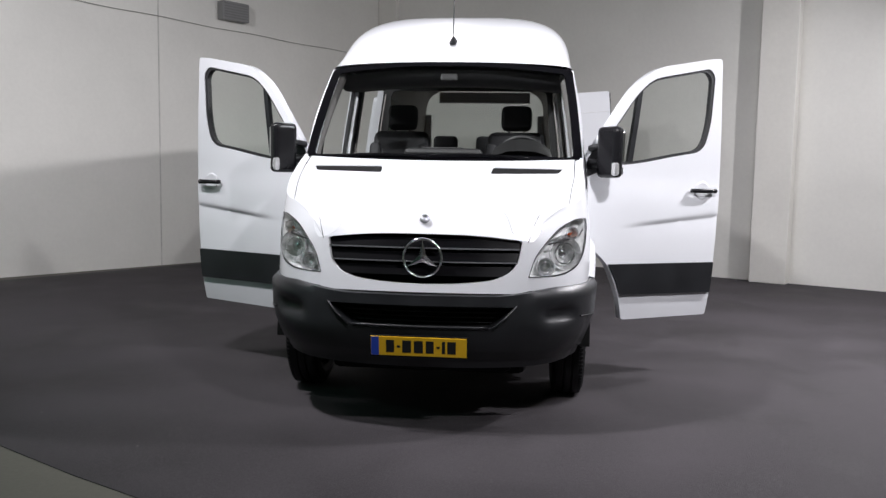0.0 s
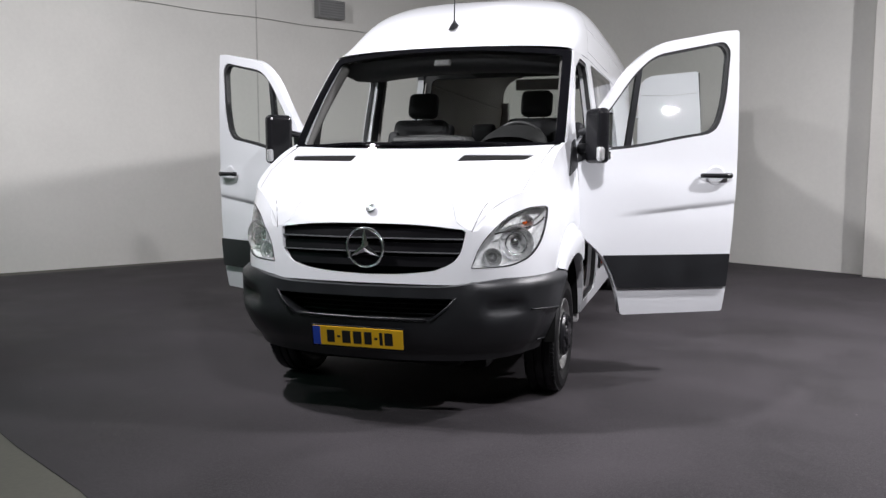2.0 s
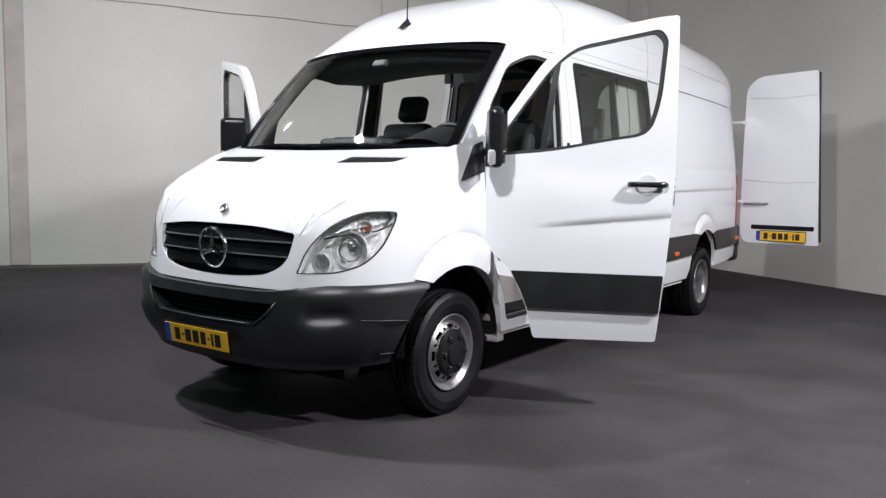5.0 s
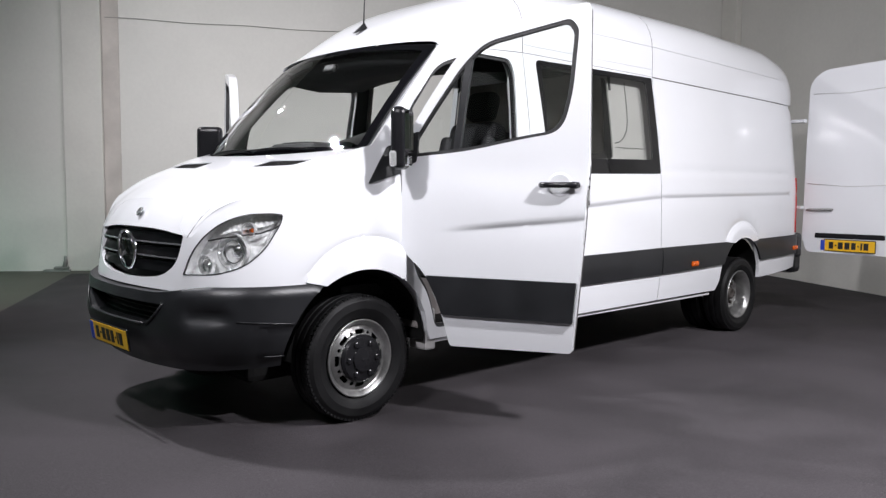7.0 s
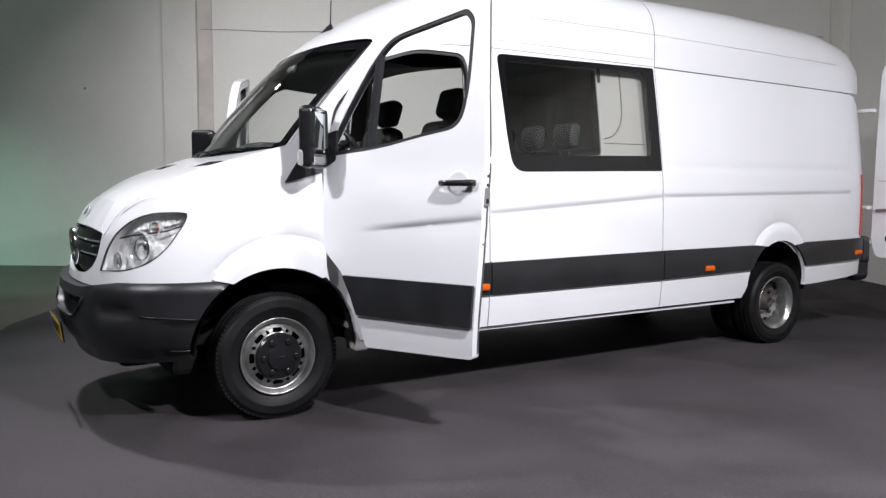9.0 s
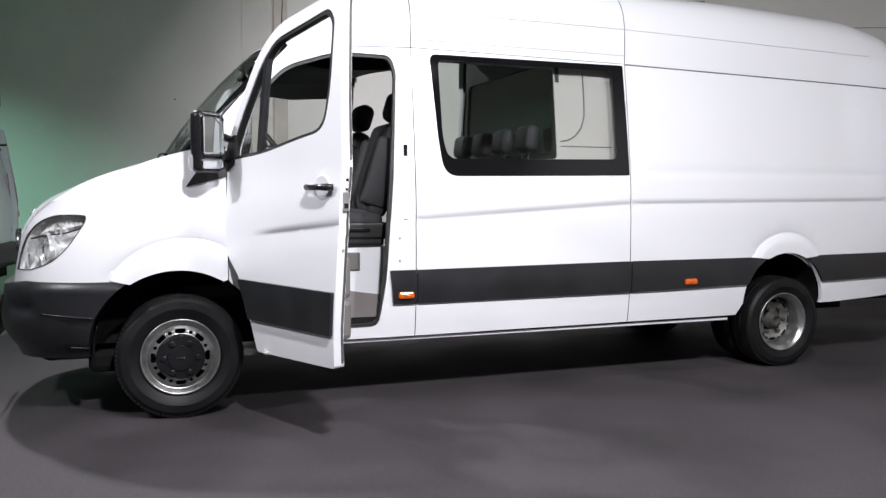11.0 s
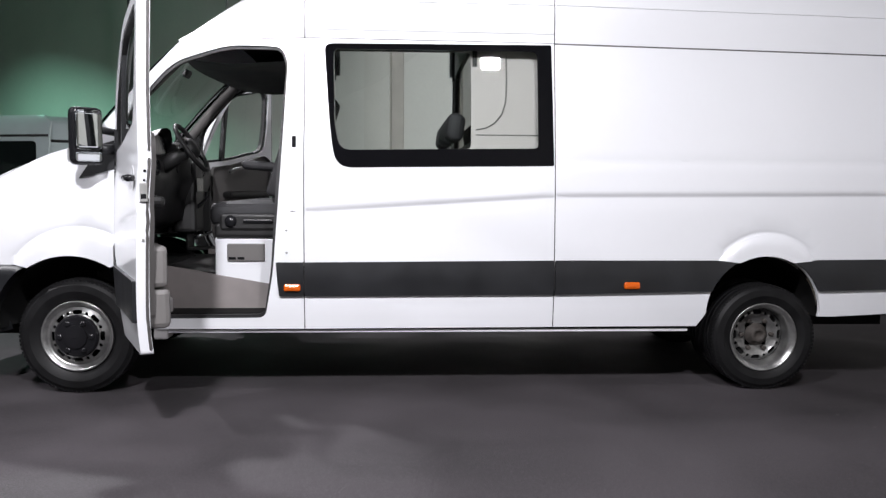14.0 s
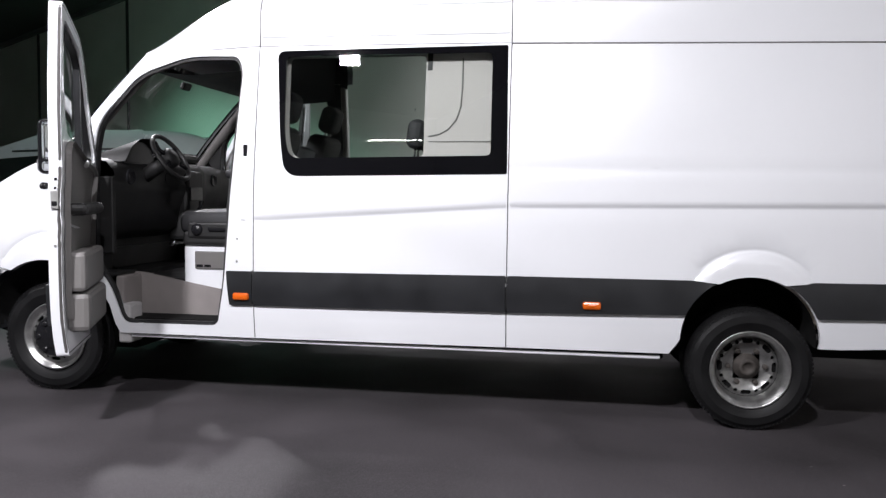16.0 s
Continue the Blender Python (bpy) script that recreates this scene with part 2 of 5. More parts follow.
def skin(bm, outline, holes, mp, step=0.06, creases=(), rim=0.0, back=False, grid=True):
    """Adds a curved sheet to bm. mp(u, v, off) gives the place; rim: depth of its turned-in edges; back: closes its back."""
    vs, fs = sheet(outline, holes, step, creases, grid)
    top = [bm.verts.new(mp(u, v, 0.0)) for u, v in vs]
    new_faces = []
    for f in fs:
        try:
            fc = bm.faces.new([top[i] for i in f])
            fc.smooth = True
            new_faces.append(fc)
        except ValueError:
            pass
    if rim:
        count = {}
        for f in fs:
            for i in range(3):
                e = (f[i], f[(i + 1) % 3])
                count.setdefault(tuple(sorted(e)), []).append(e)
        bound = [e[0] for e in count.values() if len(e) == 1]
        t2, b2 = {}, {}
        for a, b in bound:
            for i in (a, b):
                if i not in t2:
                    t2[i], b2[i] = bm.verts.new(mp(*vs[i], 0.0)), bm.verts.new(mp(*vs[i], -rim))
            bm.faces.new([t2[b], t2[a], b2[a], b2[b]])
        if back:
            bk = {i: bm.verts.new(mp(*vs[i], -rim)) for f in fs for i in f}
            for f in fs:
                bm.faces.new([bk[i] for i in reversed(f)]).smooth = True
    return bm


def panel(name, outline, holes, mp, material, parent, step=0.06, creases=(), rim=0.0, back=False, label="", grid=True):
    return part(name, skin(bmesh.new(), outline, holes, mp, step, creases, rim, back, grid), material, parent, label)


def lathe(bm, prof, n=48, m=None, smooth=True):
    """Turns a profile of (radius, along) points round the x axis."""
    m = m or Matrix.Identity(4)
    rings = [[bm.verts.new(m @ Vector((a, r * math.cos(2 * math.pi * i / n), r * math.sin(2 * math.pi * i / n)))) for i in range(n)] for r, a in prof]
    for p, q in zip(rings, rings[1:]):
        for i in range(n):
            f = bm.faces.new([p[i], p[(i + 1) % n], q[(i + 1) % n], q[i]])
            f.smooth = smooth
    return bm


def tube(bm, pts, r, n=8, cap=True):
    """A round bar through points."""
    pts = [Vector(p) for p in pts]
    rings = []
    for i, p in enumerate(pts):
        d = (pts[min(i + 1, len(pts) - 1)] - pts[max(i - 1, 0)]).normalized()
        a = d.cross(Vector((0, 0, 1)))
        a = (a if a.length > 1e-3 else Vector((1, 0, 0))).normalized()
        b = d.cross(a)
        rr = r[i] if isinstance(r, (list, tuple)) else r
        rings.append([bm.verts.new(p + a * (rr * math.cos(2 * math.pi * j / n)) + b * (rr * math.sin(2 * math.pi * j / n))) for j in range(n)])
    for p, q in zip(rings, rings[1:]):
        for j in range(n):
            bm.faces.new([p[j], p[(j + 1) % n], q[(j + 1) % n], q[j]]).smooth = True
    if cap:
        bm.faces.new(rings[0][::-1])
        bm.faces.new(rings[-1])
    return bm


def sm(a, b, x):
    t = min(1.0, max(0.0, (x - a) / (b - a)))
    return t * t * (3 - 2 * t)

# ---- room ----
WL_N, WL_D = Vector((math.cos(radians(144.4)), math.sin(radians(144.4)), 0)), 8.08
WB_N, WB_D = Vector((math.cos(radians(60.0)), math.sin(radians(60.0)), 0)), 8.315
WL_T, WB_T = Vector((WL_N.y, -WL_N.x, 0)), Vector((WB_N.y, -WB_N.x, 0))
CORNER = Vector((-2.16, 10.85, 0))
HIGH = 7.0


def wall_place(n, d, t, along, z, out=0.0):
    """A place on a wall: along its line from the corner, height, and out into the room."""
    return CORNER + t * along - n * out + Vector((0, 0, z))


def wall_frame(n, t, along, z=0.0, out=0.0):
    """Local frame on a wall: x along it, y into the room, z up."""
    m = Matrix.Identity(4)
    for i, v in enumerate((t, -n, Vector((0, 0, 1)))):
        m.col[i][:3] = v
    m.translation = wall_place(n, 0, t, along, z, out)
    return m


def wall_slab(name, n, t, a, b, label):
    m = wall_frame(n, t, 0)
    ob = part(name, boxed((a, -0.3, -0.3), (b, 0, HIGH), m=m), PLASTER)
    return tagged(ob, label, "wall", kind="structure")


# ground sheet: worn concrete that runs under all of the hall
bm = bmesh.new()
bmesh.ops.create_grid(bm, x_segments=8, y_segments=8, size=60)
for v in bm.verts:
    v.co.z = -0.004
tagged(part("ground", bm, CONCRETE), "worn beige concrete hall floor", "floor", kind="structure")

# dark floor covering, its edge a little curved
edge = [(-7.75, 2.32), (-6.28, 1.52), (-4.42, 0.49), (-3.34, -0.1), (-2.16, -0.46), (-1.5, -0.83), (-0.8, -1.18), (0.5, -1.95), (3.0, -3.9), (6.0, -6.6)]
cov = edge + [(16.0, -6.0), (14.5, 1.1), tuple((CORNER + 18.0 * WB_T)[:2]), tuple((CORNER - WB_N * 0.01)[:2])]
mpf = lambda u, v, o: Vector((u, v, o))
bm = skin(bmesh.new(), cov, (), mpf, step=0.6, rim=0.004)
tagged(part("floor", bm, CARPET), "dark grey floor covering with faint scuffs and light pools", "floor", kind="structure")

left = tagged(wall_slab("wall_west", WL_N, -WL_T, -0.3, 40, ""), "off-white painted concrete wall with joints", "wall")
back = tagged(wall_slab("wall_north", WB_N, WB_T, -0.3, 20, ""), "off-white painted concrete wall", "wall")
# walls that close the hall behind the camera
c1, c2 = CORNER - WL_T * 40, CORNER + WB_T * 20
for nm, a, b in (("wall_south", c1, c1 + (c2 - CORNER)), ("wall_east", c2, c2 - WL_T * 40)):
    d = (b - a).normalized()
    nn = Vector((-d.y, d.x, 0))
    if nn.dot(Vector((2, 0, 0)) - a) > 0:
        nn = -nn
    m = Matrix.Identity(4)
    for i, v in enumerate((d, nn, Vector((0, 0, 1)))):
        m.col[i][:3] = v
    m.translation = a
    tagged(part(nm, boxed((-0.3, 0, -0.3), ((b - a).length + 0.3, 0.3, HIGH), m=m), PLASTER), "plain painted wall of the hall", "wall", kind="structure")
cpts = [CORNER, c1, c1 + (c2 - CORNER), c2]
bm = bmesh.new()
lo = [bm.verts.new((p.x, p.y, HIGH)) for p in cpts]
bm.faces.new(lo)
g = bmesh.ops.extrude_face_region(bm, geom=bm.faces[:])
for v in g["geom"]:
    if isinstance(v, bmesh.types.BMVert):
        v.co.z += 0.2
tagged(part("ceiling", bm, CEIL), "dark ceiling of the hall", "ceiling", kind="structure")


def pilaster(name, n, t, along, width, deep, label, material=PLASTER2):
    m = wall_frame(n, t, along)
    ob = part(name, boxed((0, 0.0, 0), (width, deep, HIGH - 0.02), 0.012, m=m), material)
    return tagged(ob, label, "pilaster", kind="structure")


BROWNSTRIP = mat("brownish_plaster", (0.58, 0.54, 0.50), 0.85, vary=0.12, scale=3, bump=0.003, bump_scale=9)


def along_left(x, y):
    return (Vector((x, y, 0)) - CORNER).dot(-WL_T)


def along_back(x, y):
    return (Vector((x, y, 0)) - CORNER).dot(WB_T)


a0, a1 = along_left(-7.87, 2.89), along_left(-8.19, 2.44)
pilaster("trim_pilaster_1", WL_N, -WL_T, a0, a1 - a0, 0.08, "painted concrete pilaster on the wall")
pilaster("trim_strip_1", WL_N, -WL_T, along_left(-7.73, 3.09), 0.24, 0.02, "narrow brownish plaster strip beside the pilaster", BROWNSTRIP)
b0, b1 = along_back(3.80, 7.41), along_back(4.22, 7.17)
pilaster("trim_pilaster_2", WB_N, WB_T, b0, b1 - b0, 0.22, "painted concrete pilaster on the wall")
pilaster("trim_pilaster_3", WB_N, WB_T, 0.0, 0.42, 0.10, "shallow corner pilaster")


def joint(n, t, along, z0, z1, horizontal=False, length=1.0, w=0.014):
    """A wall joint as a thin strip on the face; the gap's shade is in its darker colour."""
    m = wall_frame(n, t, along)
    bm = bmesh.new()
    if horizontal:
        box(bm, (0, 0, z0), (length, 0.004, z0 + w), m=m)
    else:
        box(bm, (0, 0, z0), (w, 0.004, z1), m=m)
    return bm


JOINT = mat("joint_shadow", (0.54, 0.53, 0.50), 0.9, vary=0.2)
for x, y in ((-4.80, 7.20), (-7.86, 2.905)):
    tagged(part("trim_joint", joint(WL_N, -WL_T, along_left(x, y), 0, HIGH - 0.1, w=0.02), JOINT), "vertical joint between wall slabs", "joint", kind="structure")
DARKPOST = mat("dark_steel_post", (0.03, 0.035, 0.035), 0.6, vary=0.2)
for i, (x, y) in enumerate(((-16.1, -8.6), (-20.4, -14.6))):
    m = wall_frame(WL_N, -WL_T, along_left(x, y))
    bm = boxed((-0.035, 0, 0), (0.035, 0.01, HIGH - 0.02), m=m)
    box(bm, (-0.02, 0.012, 0), (0.02, 0.05, HIGH - 0.02), m=m)
    box(bm, (-0.035, 0.05, 0), (0.035, 0.06, HIGH - 0.02), m=m)
    tagged(part("steel_post", bm, DARKPOST), "dark steel section column against the wall", "steel column", group="wall columns")
# free column between the stand and the wall
m = Matrix.Translation((-7.67, -1.38, -0.012)) @ pose(0, 0, 0, 0, 0, 10)
bm = boxed((-0.04, -0.04, 0), (0.04, -0.032, HIGH), m=m)
box(bm, (-0.005, -0.032, 0), (0.005, 0.032, HIGH), m=m)
box(bm, (-0.04, 0.032, 0), (0.04, 0.04, HIGH), m=m)
box(bm, (-0.12, -0.12, 0), (0.12, 0.12, 0.012), m=m)
tagged(part("steel_post", bm, DARKPOST), "dark steel section column standing on the hall floor", "steel column", group="wall columns")
# ledge where the wall meets the roof
m = wall_frame(WL_N, -WL_T, 0)
tagged(part("trim_ledge", boxed((0.1, 0, HIGH - 0.16), (39.5, 0.14, HIGH - 0.01), 0.01, m=m), mat("ledge_grey", (0.16, 0.165, 0.165), 0.6)), "grey steel ledge along the top of the wall", "ledge", kind="structure")

# cable along the wall
bm = bmesh.new()
pts = []
for i in range(41):
    k = i / 40
    a = along_left(-7.84, 2.93) * (1 - k) + 0.2 * k
    pts.append(wall_place(WL_N, 0, -WL_T, a, 3.74 - 0.22 * k + 0.03 * (2 * k - 1) ** 2 + 0.008 * math.sin(k * 37), 0.02))
tube(bm, pts, 0.005, 6)
tagged(part("wall_cable", bm, mat("cable_grey", (0.30, 0.29, 0.27), 0.6)), "thin grey cable fixed along the wall", "cable")

# grey box on the wall
box_on = thing("wall_box", "grey sheet-metal box mounted high on the wall", "box", wall_place(WL_N, 0, -WL_T, along_left(-4.08, 8.18), 3.87, 0))
m = wall_frame(WL_N, -WL_T, along_left(-4.08, 8.18), 3.87)
m.translation -= box_on.location
GREYBOX = mat("box_grey", (0.22, 0.22, 0.22), 0.5, vary=0.08)
part("casing", boxed((-0.24, 0, -0.14), (0.24, 0.16, 0.14), 0.012, m=m), GREYBOX, box_on)
bm = bmesh.new()
for k in range(6):
    box(bm, (-0.21, 0.155, -0.11 + k * 0.04), (0.21, 0.168, -0.092 + k * 0.04), m=m)
part("grille", bm, mat("box_grille", (0.17, 0.17, 0.17), 0.5), box_on)

BOXGREY = mat("junction_grey", (0.36, 0.37, 0.36), 0.5, vary=0.08)
jb = thing("junction_box", "grey junction box strapped to the steel column", "junction box", (-7.60, -1.25, 2.60))
m = pose(0, 0, 0, 0, 0, 10)
part("case", boxed((-0.05, -0.01, -0.09), (0.05, 0.15, 0.09), 0.012, m=m), BOXGREY, jb)
part("strap", boxed((-0.06, -0.10, -0.012), (0.035, -0.01, 0.012), 0.003, m=m), DARKPOST, jb)
# loose bracket lying at the foot of the pilaster
fb = thing("floor_bracket", "dusty grey metal foot with a short upright, against the wall", "bracket", tuple(wall_place(WL_N, 0, -WL_T, along_left(-8.28, 2.30), 0.0, 0.10)))
m = wall_frame(WL_N, -WL_T, along_left(-8.28, 2.30), 0.0, 0.10)
m.translation -= fb.location
DUSTY = mat("dusty_metal", (0.24, 0.24, 0.23), 0.7, vary=0.25, scale=14)
bm = boxed((-0.22, -0.05, -0.012), (0.16, 0.05, 0.03), 0.008, m=m)
box(bm, (-0.20, -0.035, 0.03), (0.02, 0.035, 0.075), 0.02, m=m)
part("foot", bm, DUSTY, fb)
bm = bmesh.new()
tube(bm, [m @ Vector(p) for p in ((-0.12, 0, 0.03), (-0.15, 0, 0.14), (-0.15, 0, 0.23))], [0.035, 0.03, 0.022], 10)
part("upright", bm, DUSTY, fb)
bm = bmesh.new()
bmesh.ops.create_icosphere(bm, subdivisions=2, radius=0.022, matrix=Matrix.Translation(wall_place(WL_N, 0, -WL_T, along_left(-8.96, 1.36), 2.87, 0.0)))
tagged(part("wall_plug", bm, BOXGREY), "small dark plug in the wall", "plug")

# ---- van: shape ----
PLAN = [(0, 0.03), (0.3, 0.045), (0.55, 0.085), (0.7, 0.15), (0.8, 0.235), (0.87, 0.34), (0.92, 0.46), (0.955, 0.65), (0.975, 0.9),
        (0.985, 1.27), (0.985, 2.0), (0.985, 4.0), (0.985, 5.7), (0.978, 6.2), (0.955, 6.5), (0.925, 6.6), (0.88, 6.63)]
_p = np.array(PLAN)
_s = np.concatenate([[0], np.cumsum(np.hypot(*np.diff(_p, axis=0).T))])
U = np.arange(0, _s[-1], 0.01)
PX, PY = np.interp(U, _s, _p[:, 0]), np.interp(U, _s, _p[:, 1])
_k = np.hanning(25)
_k /= _k.sum()
PX = np.convolve(np.concatenate([-PX[12:0:-1], PX, np.full(12, PX[-1])]), _k, "valid")
PY = np.convolve(np.concatenate([PY[12:0:-1], PY, np.full(12, PY[-1])]), _k, "valid")
NX, NY = np.gradient(PY, U), -np.gradient(PX, U)
_cor = int(np.argmax(PX > 0.9))


def ux(x):
    return float(np.interp(x, PX[:_cor + 20], U[:_cor + 20]))


def uy(y):
    return float(np.interp(y, PY[20:], U[20:]))


ZM, WM = (0.2, 0.40, 0.55, 0.7, 0.85, 1.0, 1.25, 1.43, 1.8, 2.18, 2.4), (0.95, 0.965, 0.985, 0.99, 0.99, 0.988, 0.985, 0.97, 0.925, 0.868, 0.83)
ZN, WN = (0.2, 0.85, 1.0, 1.16, 1.3, 1.45, 1.6, 2.4), (0.95, 0.985, 0.98, 0.962, 0.945, 0.92, 0.9, 0.83)
_zd = np.arange(0.0, 3.0, 0.01)
_kz = np.hanning(23)
_kz /= _kz.sum()


def table(z, w):
    d = np.interp(_zd, z, w)
    return np.convolve(np.concatenate([np.full(11, d[0]), d, np.full(11, d[-1])]), _kz, "valid")


WM, WN = table(ZM, WM), table(ZN, WN)
ZR, YR = (0.0, 0.5, 0.85, 1.05, 1.10, 1.15, 1.25, 1.4), (0.0, 0.0, 0.05, 0.085, 0.108, 0.140, 0.225, 0.36)


def swage(y):
    return float(np.interp(y, (1.5, 2.4, 3.96, 6.6), (1.09, 1.14, 1.24, 1.265)))


def pressed(d):
    """Depth of the pressed line across a flank, by the height over it: a small overhang with a soft return below."""
    if d >= 0:
        return -0.0015 * max(0.0, 1 - d / 0.06) ** 2
    if d > -0.003:
        return -0.0015 + 0.0045 * d / 0.003
    return -0.006 * max(0.0, 1 + (d + 0.003) / 0.11) ** 1.4


PRESS = (0.06, 0.03, 0.0, -0.003, -0.02, -0.045, -0.08, -0.113)


def BODY(u, z, off=0.0, press=True):
    """A place on the van's outer skin: u runs round the plan from the nose's middle, z is height."""
    s, a = (1 if u >= 0 else -1), abs(u)
    px, py = float(np.interp(a, U, PX)), float(np.interp(a, U, PY))
    k = sm(0.8, 1.5, py)
    w = (float(np.interp(z, _zd, WM)) * k + float(np.interp(z, _zd, WN)) * (1 - k)) / 0.985
    nx, ny = float(np.interp(a, U, NX)), float(np.interp(a, U, NY))
    x, y = px * w, py + float(np.interp(z, ZR, YR)) * max(0.0, 1 - (px / 0.95) ** 4) * (1 - k)
    if press and py > 1.5 and z < 1.5:
        d = z - swage(py)
        off = off + pressed(d) * sm(2.0, 2.5, py)
        if py > 3.9:
            off -= 0.004 * math.exp(-((z - 1.455) / 0.012) ** 2)
    return Vector((s * (x + nx * off), y + ny * off, z))


_HC = ((0.05, 0.10, 0.13, 0.16, 0.2, 0.3, 0.45, 0.6, 0.7, 0.8, 0.92, 1.0, 1.3), (0.95, 1.04, 1.10, 1.155, 1.205, 1.272, 1.342, 1.395, 1.428, 1.46, 1.497, 1.52, 1.60))

_hd = np.arange(0.0, 1.5, 0.005)
_hz = np.convolve(np.concatenate([np.full(6, 0.95), np.interp(_hd, *_HC), np.full(6, 1.60)]), np.hanning(15)[1:-1] / np.hanning(15).sum(), "valid")
HC = (_hd, _hz)


def hood_z(x, y):
    a = abs(x)
    nose = float(np.interp(a, PX[:_cor + 40], PY[:_cor + 40])) - 0.03
    yn = y - nose * (0.95 - 0.4 * sm(0.58, 0.78, a)) * (1 - sm(0.1, 0.6, y))
    z = float(np.interp(yn, *HC)) - (0.048 * (1 - sm(0.2, 0.7, y)) + 0.006) * a * a - 2.2 * max(0.0, a - 0.74) ** 2 * (1 - sm(0.45, 0.9, y))
    return z


def HOOD(x, y, off=0.0):
    return Vector((x, y, hood_z(x, y) + off))


def ztop(u):
    z = 1.1
    for _ in range(40):
        p = BODY(u, z)
        z += 0.4 * (hood_z(p.x, p.y) - z)
    return z


def WS(a, b, off=0.0):
    """Windscreen: a from -1 to 1 across, b from 0 at the foot to 1 at the top."""
    q = 1 - a * a
    lo = Vector((0.915 * a, 1.03 - 0.1 * q, 1.492 + 0.01 * q))
    hi = Vector((0.862 * a, 1.64 - 0.14 * q, 2.165 + 0.035 * q))
    p = lo.lerp(hi, b)
    bulge = 0.035 * 4 * b * (1 - b) * (0.6 + 0.4 * q) + off
    return p + Vector((0.25 * a, -0.73, 0.64)) * bulge


YS = (1.5, 1.72, 2.0, 2.3, 2.6, 3.0, 3.5, 5.0, 6.1, 6.45, 6.62)
ZC = (2.20, 2.37, 2.535, 2.65, 2.72, 2.765, 2.785, 2.785, 2.74, 2.67, 2.56)


def gut(y):
    return float(np.interp(y, (1.5, 2.4, 3.9, 6.4), (2.165, 2.205, 2.195, 2.15)))


def ROOF(a, y, off=0.0):
    """Roof: a from -1 to 1 across, y along the van."""
    t = (1 - abs(a)) * math.pi / 2
    p = 3.3 + 0.5 * sm(1.5, 2.3, y)
    g, zc = gut(y), float(np.interp(y, YS, ZC))
    zc = zc if y > 6 else 0.5 * zc + 0.25 * (float(np.interp(y - 0.12, YS, ZC)) + float(np.interp(y + 0.12, YS, ZC))) if y > 1.65 else zc
    wg = (BODY(uy(min(y, 6.6)), g).x) * (0.99 + 0.01 * sm(1.5, 2.2, y))
    x = math.copysign(wg * math.cos(t) ** (2 / p) if t > 1e-6 else wg, a) if a else 0.0
    z = g + (zc - g) * math.sin(t) ** (2 / p)
    yy = y + 0.14 * (x / wg) ** 2 * (1 - sm(1.5, 2.3, y))
    return Vector((x * (1 + off / 0.9), yy, z + off * math.sin(t)))


def SIDE(sx):
    return lambda y, z, off=0.0: BODY(sx * uy(y), z, off)


# ---- van: outer panels ----
van = thing("van", "white high-roof panel van with open doors, parked on the dark floor", "van")
ARCH_F, ARCH_R, RA = (1.0, 0.40), (5.325, 0.40), 0.47


def arc(c, r, z0, z1, n=24):
    """Points over a wheel arch from height z0 ahead to z1 behind."""
    a0, a1 = math.pi - math.asin((z0 - c[1]) / r), math.asin((z1 - c[1]) / r)
    return [(c[0] + r * math.cos(a0 + (a1 - a0) * i / n), c[1] + r * math.sin(a0 + (a1 - a0) * i / n)) for i in range(n + 1)]


def rear_arch(d=0.0, z0=0.415, z1=0.475):
    """The rear opening: a round top on legs, the front leg raked."""
    c, r = (5.315, 0.50), 0.372 - d
    pts = [(c[0] + r * math.cos(a), c[1] + r * math.sin(a)) for a in np.linspace(math.pi, 0.0, 33)]
    front_leg = [(4.885 + d, z0), (4.925 + d, 0.47)] if z0 < 0.47 else []
    return front_leg + [(y, z) for y, z in pts if z > max(z0 if y < 5.3 else z1, 0.50) - 1e-6] + ([(5.682 - d, z1)] if z1 < 0.5 else [])


FLARE_F, FLARE_R = ((1.04, 0.543), 0.48), ((5.325, 0.618), 0.384)


def flare_rise(y, z, c, r, high):
    """How far a flare stands out, from its outer line inwards."""
    return 0.003 + high * sm(0.0, 0.04, r - math.hypot(y - c[0], z - c[1]))


LAMP = [(0.583, 0.852, 0.008), (0.80, 0.86, 0.05), (0.95, 0.90, 0.06), (1.06, 0.985, 0.06), (1.155, 1.12, 0.04), (1.168, 1.166, 0.02), (1.10, 1.172, 0.02), (0.95, 1.169, 0.04), (0.852, 1.146, 0.04), (0.774, 1.112, 0.04), (0.712, 1.062, 0.03), (0.65, 1.0, 0.03), (0.615, 0.945, 0.02)]
LAMP = [(u, min(z, ztop(u) - 0.006), r) for u, z, r in LAMP]
lamp_line = rpoly(LAMP, 0.03, 3)
U_IN = ux(0.578)

DOOR_HOLE = [(1.53, 0.47, 0.06), (2.165, 0.475, 0.05), (2.215, 0.75, 0.1), (2.265, 1.39, 0.2), (2.305, 2.05, 0.1), (2.27, 2.145, 0.08), (1.94, 2.15, 0.1), (1.615, 2.045, 0.1), (1.35, 1.745, 0.1), (1.325, 1.57, 0.05), (1.335, 0.93, 0.05), (1.37, 0.80, 0.06), (1.45, 0.70, 0.08), (1.495, 0.58, 0.08)]
WIN = [(2.526, 2.170, 0.05), (2.566, 1.62, 0.1), (2.60, 1.405, 0.22), (3.952, 1.425, 0.012), (3.94, 2.180, 0.012)]
GLASSHOLE = [(2.582, 2.136, 0.04), (2.592, 1.66, 0.1), (2.625, 1.513, 0.17), (3.853, 1.532, 0.03), (3.85, 2.138, 0.04)]

